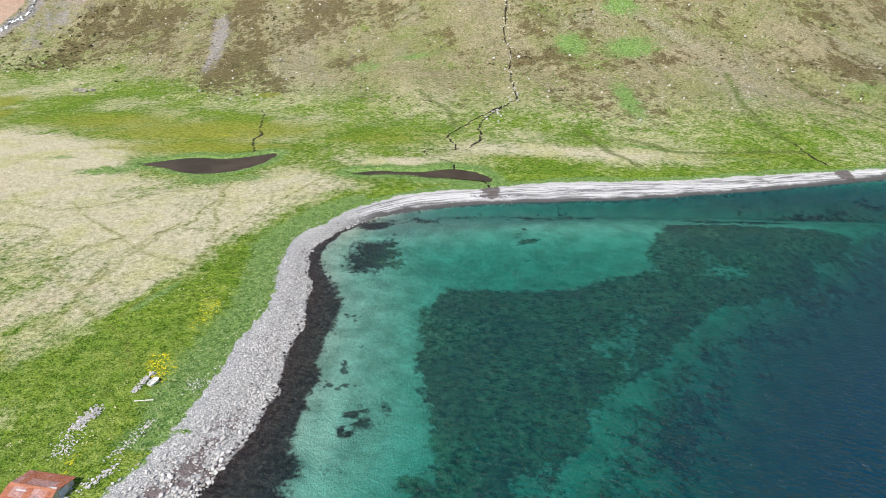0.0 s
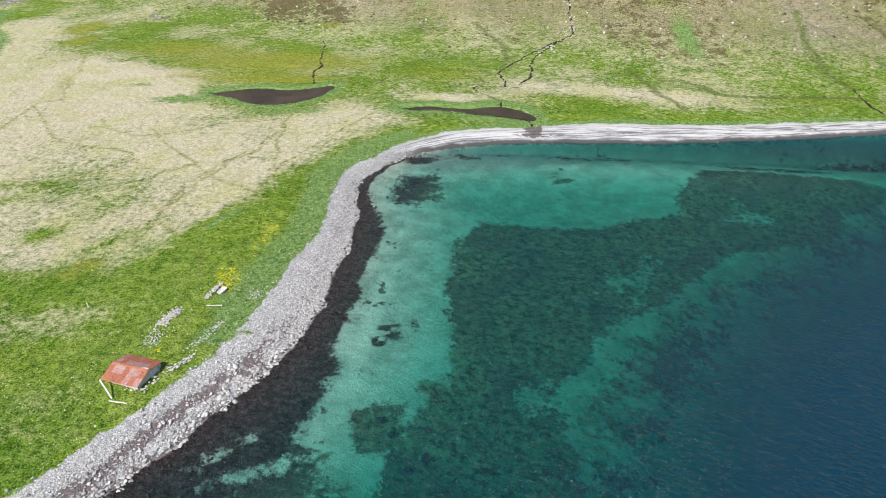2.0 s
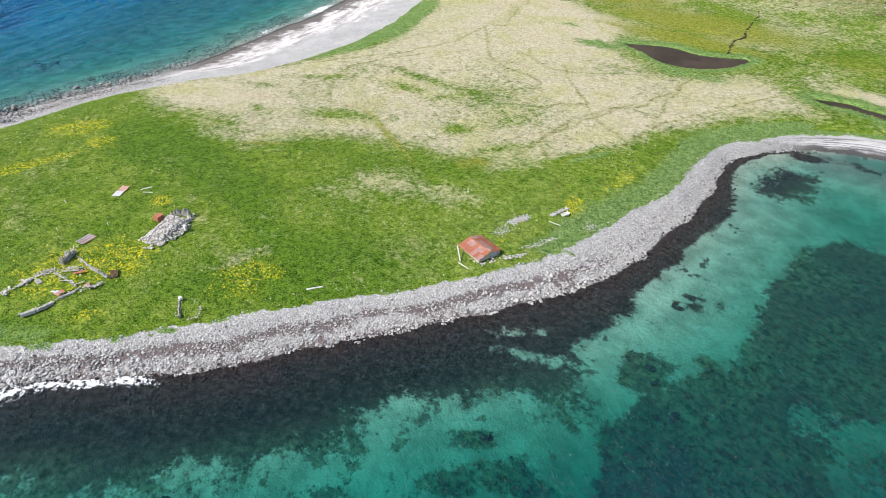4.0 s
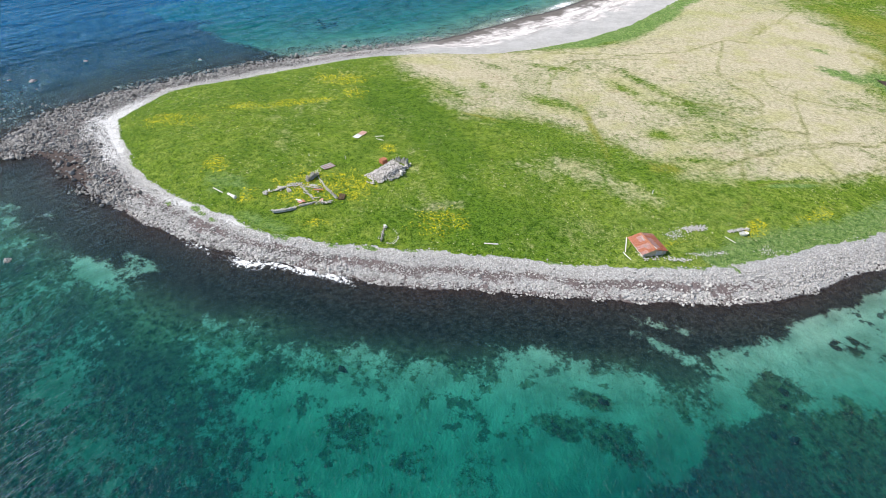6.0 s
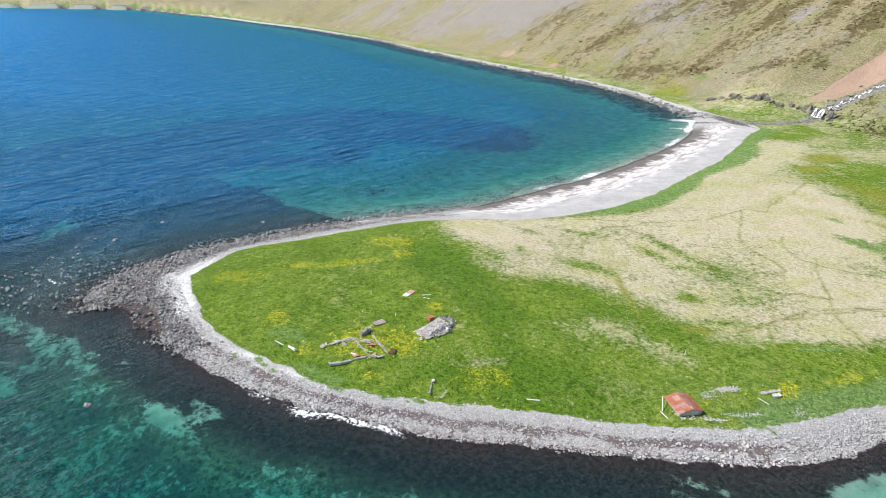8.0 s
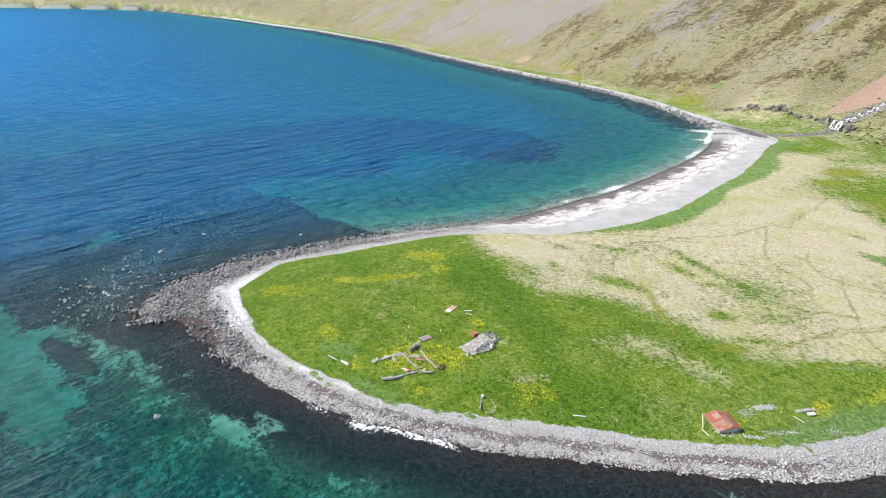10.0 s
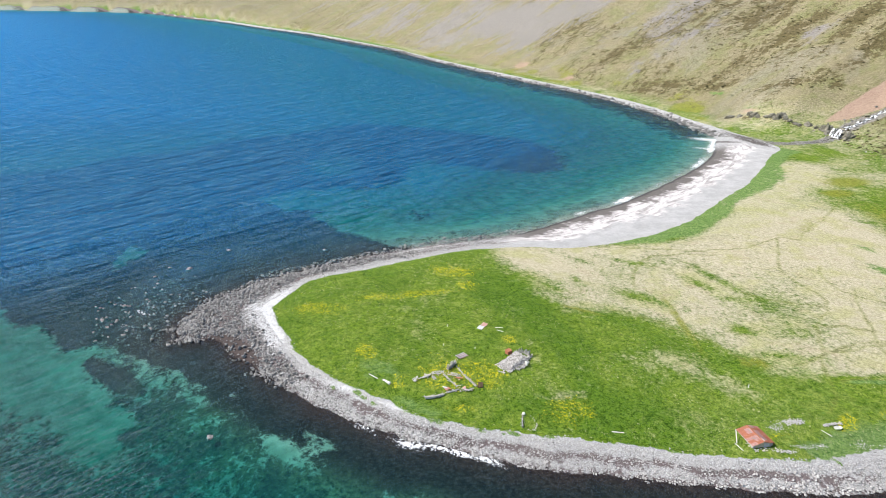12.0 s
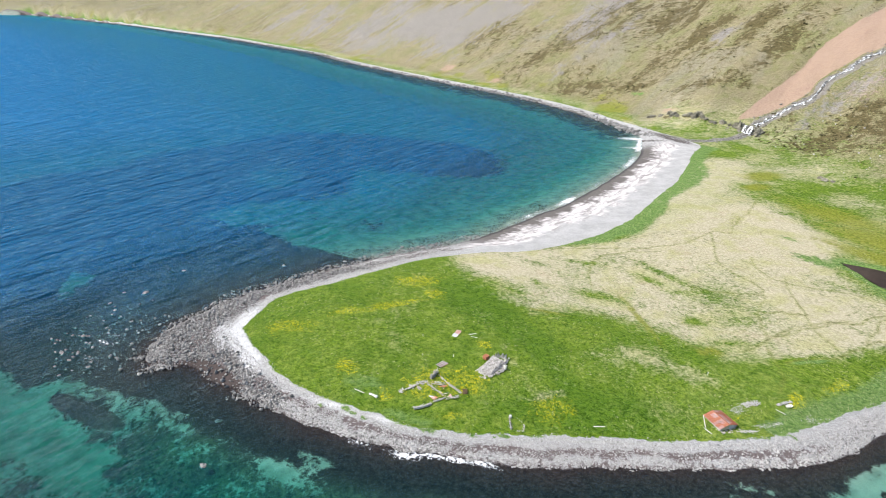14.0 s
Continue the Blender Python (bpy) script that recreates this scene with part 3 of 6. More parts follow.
v["olive"] = blobs(gx, gy, [(-75, 269, 7, 5, 0, 1), (-81, 215, 44, 16, 0, .95), (-121, 229, 34, 16, 0, .8), (-78, 195, 34, 8, 0, .95), (-20, 205, 30, 14, 0, .6), (-150, 235, 30, 14, 0, .5), (-184, 262, 9, 15, 0, 1), (-172, 240, 6, 10, 0, 1), (-142, 183, 5, 16, 30, .6),
                            (-95, 74, 22, 1.6, -22, .8), (-69, 77, 5, 3, 60, .9), (-112, 50, 9, 1.5, 40, .8), (20, 183, 40, 6, -8, .5), (90, 184, 40, 5, 5, .6)])
v["olive"] += 0.75 * step(70, 10, rise_from) * (rise_from > -2) * step(-320, -360, gx) * step(-.15, .4, fbm(gx, gy * 1.6, 30, 4, 144))
HEATH = [(-194, 346, 34, 22, 20, 1), (-192, 383, 30, 20, 0, .8), (-101, 320, 16, 50, 8, 1), (-112, 385, 20, 40, 0, .9), (-164, 400, 22, 24, 0, .8), (-68, 356, 30, 20, 0, .7), (-25, 354, 22, 14, 0, .7), (-44, 309, 14, 6, 0, .8),
         (4, 324, 14, 7, 0, .7), (44, 290, 14, 6, 0, .9), (90, 278, 26, 6, 0, .7), (174, 270, 16, 12, 0, .9), (206, 323, 40, 14, 0, .8), (-77, 284, 12, 14, 0, .8), (-8, 237, 9, 4, 10, .6), (70, 232, 26, 16, 0, .45)]
HEATH_W = [(-400, 378, 22, 9, 20, .9), (-410, 416, 20, 26, 0, .95), (-407, 455, 14, 30, 0, .9), (-472, 500, 20, 40, 0, .8), (-446, 373, 24, 6, 15, .9), (-466, 356, 16, 4, 10, .8), (-333, 381, 30, 8, 20, .9), (-320, 398, 14, 6, 0, .7),
           (-360, 499, 14, 40, 0, .9), (-315, 463, 10, 30, 0, .7), (-204, 365, 20, 16, 30, 1), (-205, 406, 14, 14, 0, .8), (-560, 470, 40, 80, 0, .55), (-700, 420, 60, 40, 0, .45), (-300, 340, 30, 4, 15, .8)]
ribs = fbm(gx * 1.0 + 0.25 * gy, gy * 0.16, 16, 4, 61)
v["heath"] = 0.58 * blobs(gx, gy, HEATH + HEATH_W) + slope * (0.10 + 0.10 * step(-360, -480, gx) + 0.07 * step(-80, 40, gx) + 0.40 * ribs + 0.25 * fbm(gx, gy, 60, 3, 62))
v["scree"] = slope * (blobs(gx, gy, [(-767, 440, 60, 90, 0, .9), (-620, 480, 30, 90, 0, .7), (-900, 420, 90, 60, 0, .75), (-1056, 373, 120, 70, 0, .7), (-1328, 383, 200, 90, 0, .6), (-516, 450, 16, 50, 0, .7), (-383, 464, 14, 12, 0, .9),
                                      (-121, 355, 5, 60, 12, .6), (-230, 395, 14, 30, 0, .6), (-225, 430, 10, 30, 0, .7), (-258, 345, 20, 8, 0, .8)]) + 0.25 * fbm(gx * 1.0 + 0.25 * gy, gy * 0.12, 11, 4, 63))
v["scree"] += (0.22 + 0.9 * fbm(gx + 0.3 * gy, gy * 0.25, 60, 3, 163) - 0.14) * step(-330, -560, gx) * step(8, 60, rise_from)
STREAM = smooth([(-228, 520), (-236, 480), (-238, 467), (-245, 453), (-247, 438), (-252, 425), (-249, 408), (-249, 398), (-254, 387), (-258, 374), (-261, 360), (-259, 350)], 6)
bed = lines(gx, gy, [STREAM.tolist(), [(-259, 348), (-259, 332), (-263, 314), (-272, 304), (-285, 302), (-300, 303)]])
v["scree"] = np.maximum(v["scree"], 0.9 * step(7, 2.5, bed))
v["red"] = np.maximum(area(gx, gy, [(-276, 355), (-278, 381), (-279, 406), (-280, 432), (-284, 455), (-282, 479), (-276, 505), (-266, 540), (-240, 520), (-240, 470), (-252, 444), (-257, 424), (-254, 407), (-257, 387), (-265, 369)], 3),
                      0.45 * area(gx, gy, [(-240, 412), (-230, 450), (-205, 440), (-203, 415), (-229, 404)], 4))
v["red"] *= step(3, 7, bed)
v["red"] = np.maximum(v["red"], blobs(gx, gy, [(-330, 344, 8, 5, 0, .8), (-590, 345, 10, 8, 0, .8), (-700, 345, 14, 12, 0, .9)]))
bank = np.where((gx > -20) & (gy > 140), 4.0, np.where((gy > 60) & (gx > -80), 9.0, 0.01)) * (0.8 + 0.5 * fbm(gx, gy, 14, 3, 65))
rim = np.where((gx < -140) & (gy > 85) & (gy < 300), 15.0 * (0.9 + 0.4 * fbm(gx, gy, 20, 2, 66)), 0.01) * step(88, 120, gy)
v["lush"] = np.maximum(0.95 * step(1.25, 0.5, turfd / np.maximum(bank, .02)) * (turfd < 30), 0.9 * step(1.2, 0.6, turfd / np.maximum(rim, .02)) * (turfd < 40))
v["lush"] = np.maximum(v["lush"], step(9.0, 1.5, ground["pond"]))
v["lush"] = np.maximum(v["lush"], blobs(gx, gy, [(-94, 170, 10, 5, 10, 1), (-60, 163, 16, 5, 5, .8), (-115, 183, 6, 3, 0, .7), (87, 328, 10, 9, 0, 1), (59, 300, 8, 12, 0, 1), (84, 292, 13, 11, 0, 1), (71, 242, 5, 20, 0, .95),
                                                 (-35, 301, 9, 8, 0, .7), (-13, 305, 11, 4, 10, .8), (114, 236, 8, 4, 0, .6), (166, 249, 14, 10, 0, .6), (-386, 365, 10, 3, 0, .9), (-330, 348, 14, 4, 0, .6), 
                                                 (-430, 345, 40, 6, 0, .35), (-52, 96, 5, 1.1, 75, 1), (-50, 100, 4, 1, 75, 1), (-104, -19, 9, 5, 20, .7), (-86, -15, 9, 2.5, 40, .8), (40, 203, 20, 2, -25, .6), (66, 192, 16, 2, -35, .8), (88, 182, 14, 2, -5, .7)]))
v["flower"] = blobs(gx, gy, [(-155, 23, 8, 5, 60, .9), (-142, 6, 14, 3, 80, .75), (-145, -7, 8, 3, 80, .7), (-142, 23, 5, 4, 0, .7), (-145, -27, 10, 5, 60, .65), (-114, -20, 5, 3, 0, .8), (-95, -3, 7, 9, 0, .75), (-91, 5, 6, 6, 0, .85),
                             (-104, 20, 2, 1.5, 0, 1), (-81, -5, 4, 2, 60, .6), (-97, -16, 4, 4, 0, .6), (-70, 19, 6, 8, 0, .6), (-42, 77, 2, 4, 20, .9), (-40, 92, 3, 9, 0, .55), (-100, 209, 20, 4, 0, .4), (-73, 209, 14, 4, 0, .45), (-45, 56, 6, 1, 80, .6)])
v["track"], v["creek"] = lines(gx, gy, TRACKS), np.minimum(lines(gx, gy, CREEKS), bed * 0.4 + 0.1)
v["sand"] = np.maximum(step(-30, -14, gx) * step(128, 142, gy), step(-150, -170, gx) * step(48, 75, gy) * step(-290, -270, gx))
v["north"] = step(-100, -140, gx)
v["white"] = blobs(gx, gy, [(-152, -45, 10, 5.5, -10, 1.1), (-138, -43, 13, 3.4, -2, 1), (-161, -38, 8, 3.4, -40, 1), (-100, -29, 9, 1.3, 35, .8), (-88, -19, 7, 1.2, 45, .8)]) * (turfd < 1)
v["brown"] = blobs(gx, gy, [(-60, 0, 6, 1.5, 55, .5), (-50, 15, 6, 1.5, 60, .5)]) + blobs(gx, gy, [(12.5, 158.5, 2.6, 3.4, 0, 1), (13, 155, 7, 1.2, 5, .7), (115, 172.5, 3, 3.6, 20, .9), (89, 166.6, 3.5, 1, -30, .6), (-285, 300, 26, 5, -10, .8), (-293, 283, 20, 5, 45, .6), (-262, 318, 6, 16, 10, .7)])
SKIRT = [(-150, -74), (-146, -64), (-144, -56), (-136, -50.5), (-124, -47.5), (-121, -52), (-141, -60), (-156, -75)]
skirt = area(gx, gy, SKIRT, 2.0)
v["brown"] += 0.9 * skirt
tip_g = step(-112, -130, gx) * step(10, -30, gy)
CLUMPS = [(-38.7, 55.5, 1.6, .9, 50, 1), (-37.8, 57.8, 2.2, 1.2, 50, .8), (-42.6, 48.7, 2.4, 1, 45, 1), (-41.1, 52, 2, .8, 50, 1), (-33.5, 64, .9, .6, 0, 1), (-36.1, 62.4, 3, 1.3, 60, .7), (-103, -32, 1.2, .8, 20, .7),
          (-97.9, -26.8, 2, 1, 30, .8), (-95.5, -26, 1.6, .9, 30, .8), (-92.3, -24.2, 1.3, .7, 30, .8), (-87, -17.2, 4, 1.4, 35, .8), (-79.5, -12.2, 2.2, 1, 50, .8), (-72.5, -3.6, 1.2, .7, 40, .8), (-68.5, 2.9, 1.6, .7, 45, .9), (-69.5, .6, .8, .6, 0, .8)]
v["clumps"] = blobs(gx, gy, CLUMPS) * (turfd < 2)
k = (np.abs(shore) < 60) & (np.abs(gx) < 420) & (gy < 420) & (gy > -120)
v["along"] = np.zeros(gx.shape)
best, line_at = np.full(k.sum(), 1e18), 0.0
for (ax, ay), (bx, by) in zip(coast[:-1], coast[1:]):
    long = math.hypot(bx - ax, by - ay)
    if max(abs(ax), abs(bx)) < 430:
        t = np.clip(((gx[k] - ax) * (bx - ax) + (gy[k] - ay) * (by - ay)) / long ** 2, 0, 1)
        q = (gx[k] - ax - t * (bx - ax)) ** 2 + (gy[k] - ay - t * (by - ay)) ** 2
        closer = q < best
        best[closer] = q[closer]
        v["along"][np.flatnonzero(k.ravel())[closer] // gx.shape[1], np.flatnonzero(k.ravel())[closer] % gx.shape[1]] = line_at + t[closer] * long
    line_at += long
part_up = np.clip(shore / np.maximum(shore - np.minimum(turfd, 0), 0.5), 0, 1)
v["up"] = part_up
# wrack line, plus darker ground low down and at the tip for shaded gaps
v["wrack_gaps"] = step(85, 55, gy) * (0.44 * np.exp(-((part_up - 0.50 + 0.25 * fbm(gx, gy, 9, 2, 99)) / 0.22) ** 2) + 0.30 * step(0.25, 0.0, part_up) + 0.27 * step(0.72, 0.5, part_up)) * (1 - v["sand"])
v["wrack_gaps"] += 0.55 * tip_g * step(0.8, 0.5, part_up)
v["wrack_gaps"] += 0.25 * step(-290, -340, gx)
# weed under water
out_by = np.maximum(-shore, 0)
reach_w = 1.22 * np.where(gx < -75, 10.0 + 6.0 * step(-95, -125, gx), np.where(gy < 45, 14.5, 10.5 - 6.3 * step(45, 65, gy) - 2.6 * step(105, 122, gy))) * (1 + 0.35 * fbm(gx, gy, 12, 3, 71))
fringe = step(1.7, 0.5, out_by / reach_w) * step(150, 130, gy) * (gx > -175)
KELP = [(-6, 40), (-5.4, 50), (-5, 55), (-2.6, 58), (-.9, 61), (-1.5, 65), (-2.4, 71.6), (-4.7, 77), (-4.3, 80), (-5, 94), (-4, 102), (0, 110), (5, 112), (16, 111.7), (27, 112), (35, 117.7), (44.4, 120.6), (45.6, 128), (53, 139.7),
        (58, 142.7), (69, 143.8), (82, 142.5), (97, 138), (93, 129), (83, 125), (79, 116), (65, 108.7), (55, 105.5), (49, 100.7), (44, 94), (36, 85), (26, 76), (20, 67), (17, 56), (14, 40), (8, 22)]
BELT = [(-122, -60), (-131, -68), (-140, -79), (-152, -93), (-167, -106), (-183, -112), (-211, -98), (-240, -75), (-267, -51), (-272, -24), (-264, -6), (-227, -2), (-209, 7), (-193, 13), (-186, 20), (-160, 0), (-150, -60)]
BLUE = [(-408, -131), (-430, -102), (-430, -68), (-459, -29), (-463, 13), (-481, 62), (-457, 103), (-378, 167), (-335, 175), (-288, 148), (-298, 120), (-326, 94), (-328, 71), (-295, 44), (-296, 11), (-300, -18), (-297, -47), (-276, -97), (-268, -118), (-300, -170), (-400, -190)]
v["weed"] = np.maximum.reduce([1.15 * fringe, 0.72 * step(45, 15, out_by) * step(-285, -330, gx), 0.92 * area(gx, gy, KELP, 3.5) - 0.5 * blobs(gx, gy, [(11, 60.5, 4, 2, 30, .9), (17, 62.5, 4, 2, 30, .9), (13.4, 58, 5, 2, 30, .8), (5.4, 64.6, 4, 4, 0, .3), (59.5, 119, 5, 5, 40, .7), (29.5, 93, 8, 3, 40, .7), (46, 91, 6, 4, 40, .6), (30, 82, 8, 4, 40, .5)]), 1.35 * area(gx, gy, BELT, 12), 1.15 * area(gx, gy, BLUE, 22)])
v["weed"] = np.maximum(v["weed"], blobs(gx, gy, [(-15.5, 123, 6, 9, -15, .9), (-15.8, 138, 4, 2, 20, 1), (-16, 23, 9, 1.6, 55, .8), (-10, 50, 5, 5, 0, .9), (-10.9, 49.2, 3.4, 2.8, 0, 1), (-4.1, 58.4, 2, 1.6, 0, .8), (-13, 70.7, 1.2, .7, 0, .9), (-13, 66.6, 1.6, .8, 30, .9), (-12, 69, 1, .6, 0, .9), (-14, 67.5, .9, .6, 0, .9), (-20, 24, 2.5, 1.5, 50, .9), (-13, 34, 3, 2, 0, .7), (-64, -46, 6, 8, 40, .7), (-55, -36, 6, 8, 40, .8), (-47, -22, 6, 8, 50, .75),
                                                 (-33, -14, 5, 6, 0, .7), (-23, -7, 4, 4, 0, .75), (-17, 2, 5, 7, 50, .75), (-45, -44, 6, 8, 30, .75), (-49, -60, 6, 8, 30, .6), (-32, -33, 8, 8, 0, .65), (-30, 8, 4, 5, 60, .5), (-137, -87, 13, 4, 30, 1), (-106, -75, 9, 7, 30, .9),
                                                 (-113, -98, 6, 5, 0, .9), (-97, -66, 7, 7, 0, .7), (-24, 20, 3, 5, 60, .6), (-36, 10, 3, 3, 0, .7), (-5, 143, 16, 3, 20, .5), (30, 148, 40, 4, 3, .5), (110, 160, 40, 6, 12, .6), (74, 147, 16, 4, 5, .75), (-215, 60, 14, 30, 20, .5), (-235, 30, 12, 30, 10, .55), (20, 132, 3, 1, 20, .9), (-8, 72, 1.4, 4, 20, .6), (-11, 69, 1.5, 3, 0, .7)]))
v["weed"] = np.maximum(v["weed"], (0.42 + 0.30 * step(-60, -90, gx)) * step(-12, -45, gx) * step(40, -5, gy) * step(-175, -150, gx))
v["weed"] = np.maximum(v["weed"], 0.70 * step(20, -15, gx) * step(-5, -40, gy) * (gx > -175))
v["weed"] = np.maximum(v["weed"], 0.50 * step(45, 10, gy) * step(-14, 0, gx))
v["weed"] -= 0.45 * blobs(gx, gy, [(-45, -9, 5, 9, 60, .6), (-33, 2, 7, 12, 60, .9), (-22, 12, 7, 16, 60, 1), (-8, 22, 6, 12, 40, .9), (-60, -55, 7, 5, 0, .7), (-46, -49, 3, 6, 0, .7), (-39, -20, 4, 6, 50, .6), (-28, -22, 6, 6, 0, .6), (-175, -118, 40, 20, 20, 1.6), (-150, -104, 20, 8, 20, 1.4), (-122, -92, 20, 7, 20, 1.2), (-75, -62, 10, 6, 30, .5)])
v["weed"] = np.maximum(v["weed"], 0.52 * area(gx, gy, [(14, 30), (16, 60), (34, 85), (57, 105), (82, 122), (97, 140), (125, 142), (82, 108), (66, 96), (52, 84), (34, 58), (26, 36)], 6))
GAP = [(-315, -160), (-193, -124), (-179, -111), (-158, -101), (-160, -88), (-196, -84), (-228, -95), (-256, -89), (-282, -105)]
v["weed"] = np.maximum(v["weed"], 1.2 * area(gx, gy, GAP, 6))
v["weed"] -= 0.75 * blobs(gx, gy, [(-143, -85.5, 9, 2.6, 47, 1), (-131, -75.5, 5, 3, 40, 1), (-119, -65, 6, 3, 45, .7), (-113, -56.5, 2.6, 1.4, 40, .9), (-87, -39.5, 6, 1.6, 35, .9), (-140, -102, 14, 5, 35, 1), (-122, -92, 12, 5, 40, 1), (-116, -84, 8, 3, 40, .7)])
v["weed"] = np.maximum(v["weed"], 1.0 * area(gx, gy, [(-150, -93), (-139, -84.5), (-130, -79), (-124, -78.5), (-125, -84), (-134, -90), (-145, -95.5)], 3.5))
v["weed"] = np.maximum(v["weed"], blobs(gx, gy, [(-102, -96, 7, 4, 40, 1.1), (-113.7, -77.9, 4, 2.5, 30, .9), (-107, -80.3, 5, 3, 30, .9), (-98, -70, 7, 5, 30, .9), (-94.5, -77, 6, 4, 30, .9), (-13.6, 21.5, 7, 2.2, 30, 1), (-20.7, 22.9, 3, 1.5, 40, 1), (-18.4, 15.9, 4, 2, 30, .9)]))
v["weed"] = np.maximum(v["weed"], 0.92 * area(gx, gy, [(-10.5, 36), (-8.6, 43.5), (-6.4, 51.5), (0, 60), (18, 50), (18, 10), (4, -6), (-8, 4), (-5.5, 29.5)], 3))
v["silt"] = np.clip(step(-22, -8, gx) * step(120, 135, gy) * step(20, 5, out_by + 7 * fbm(gx, gy, 22, 4, 76)), 0, 1)
v["bar"] = np.maximum(blobs(gx, gy, [(-15.6, 70, 24, 2.2, 90, 1), (-17.5, 47, 8, 2.2, 75, .9), (-23, 36, 8, 2.5, 55, .7)]), 0.3 * step(2, 7, out_by) * step(18, 8, out_by) * step(40, 55, gy) * step(112, 95, gy) * (gx < 0))
v["weed"] = np.maximum(v["weed"], 0.56 * step(30, 22, out_by + 6 * fbm(gx, gy, 12, 3, 78)) * step(-34, -48, gx) * step(20, 8, gy) * (gx > -150))
v["weed"] -= 0.8 * blobs(gx, gy, [(-290, 0, 16, 8, 40, 1), (-276, 10, 12, 6, 40, .9), (-254, -6, 14, 5, 40, .7), (-235, 18, 16, 6, 40, 1), (-209, 48, 10, 16, 10, 1), (-229, 7, 10, 4, 40, .7), (-284, -18, 12, 5, 40, .7)]) * (0.7 + 0.6 * fbm(gx, gy, 9, 3, 79))
v["weed"] = np.maximum(v["weed"], 1.05 * area(gx, gy, [(-258, -14), (-290, -26), (-306, -50), (-290, -100), (-250, -90), (-236, -72), (-262, -48)], 8))
v["clump"] = 0.4 * fbm(gx, gy, 22, 3, 75) + 0.5 * step(-8, -22, gx) * step(48, 10, gy) * step(-75, -50, gx) + 0.1 + 0.2 * step(16, 9, out_by) * step(30, 55, gy) * step(125, 105, gy)
v["weed"] -= 0.7 * blobs(gx, gy, [(-348, 20, 26, 40, 80, 1), (-340, 80, 10, 26, 60, .7), (-29, 43, 5, 1.6, 45, 1), (-25, 40, 6, 1.4, 30, .9), (-86, -47, 8, 2, 30, .7), (-253, 17, 14, 12, 0, .6)])
tagged(sheet("ground", xs, ys, ground["z"], ground_mat, v), "grassy spit with stony beaches below a hillside", "ground", kind="structure")

wx, wy = axis(-330, 140, 2.2, 60, 0, 6800), axis(-120, 320, 2.2, 0, 0, 5200)
hx, hy = np.meshgrid(wx, wy)
deep = fields(hx, hy)
surf_n = step(3.6, 1.2, np.abs(-deep["shore"] - 2.5)) * step(-178, -190, hx) * step(70, 110, hy) * step(-330, -300, hx)
foam = np.maximum(0.92 * surf_n * (0.72 + 0.7 * fbm(hx, hy, 14, 2, 81)), 1.0 * blobs(hx, hy, [(-76.5, -20.3, 4, 1.8, 45, 1.1), (-73.5, -15, 4, 1.6, 50, 1.0), (-86, -28.5, 4, 1.3, 40, .9), (-69.2, -10, 4, 1.6, 50, 1.15), (-65, -5.6, 3.6, 1.2, 45, 1.25), (-61.5, -3.4, 3, .6, 35, .7), (-82, -25, 4, 1.2, 40, .6), (-169, -80, 5, 1.6, 30, .8), (-173, -77, 6, 1.6, 40, .6), (-303, 281, 16, 6, 46, .95), (-281, 261, 14, 3.4, 50, .85), (-262, 236, 14, 3, 55, .6), (-160, -84, 7, 4, 20, .5)]))
foam = np.maximum(foam, 0.42 * step(-5, -1, deep["shore"]) * step(-150, -190, hx))
lee = step(-60, -25, hx) * step(0, 35, hy)
tagged(sheet("water", wx, wy, np.zeros(hx.shape), water_mat, {"depth": -deep["z"], "foam": foam, "lee": lee, "calm": 0.8 * np.minimum(step(-150, -75, hx) * step(-75, -30, hy - 0.5 * hx - 20), 1 - lee), "open": np.maximum(step(-165, -245, hx) * (0.12 + 0.13 * step(140, 40, hy) + (0.88 - 0.13 * step(140, 40, hy)) * step(0, 1, (-8 - 6 * step(40, 140, hy) - deep["shore"]) / (67 + 44 * step(40, 140, hy)))), 0.6 * step(-140, -185, hx) * step(-95, -60, hy))}), "clear turquoise and deep blue sea water", "sea", kind="structure")


# ---- more materials ----
def plain(name, dark, light, size=0.3, rough=0.85, metal=0.0, depth=0.02, by_island=False, by_object=False, spec=0.25):
    """A surface of two tones, with grain, stains and relief; pieces may differ among themselves."""
    m = Nodes(name)
    a, b = m.noise(size, 5, 0.7), m.noise(size * 6, 4, 0.65)
    t = m.math("ADD", m.math("MULTIPLY", a, 0.6), m.math("MULTIPLY", b, 0.4))
    fac = m.ramp(t, 0.33, 0.67)
    if by_island:
        fac = m.math("ADD", m.math("MULTIPLY", fac, 0.4), m.math("MULTIPLY", m.node("NewGeometry").outputs["Random Per Island"], 0.6))
    if by_object:
        fac = m.math("ADD", m.math("MULTIPLY", fac, 0.4), m.math("MULTIPLY", m.node("ObjectInfo").outputs["Random"], 0.6))
    return m.surface(m.mix(fac, dark, light), rough, m.bump(a, depth), metal, spec)


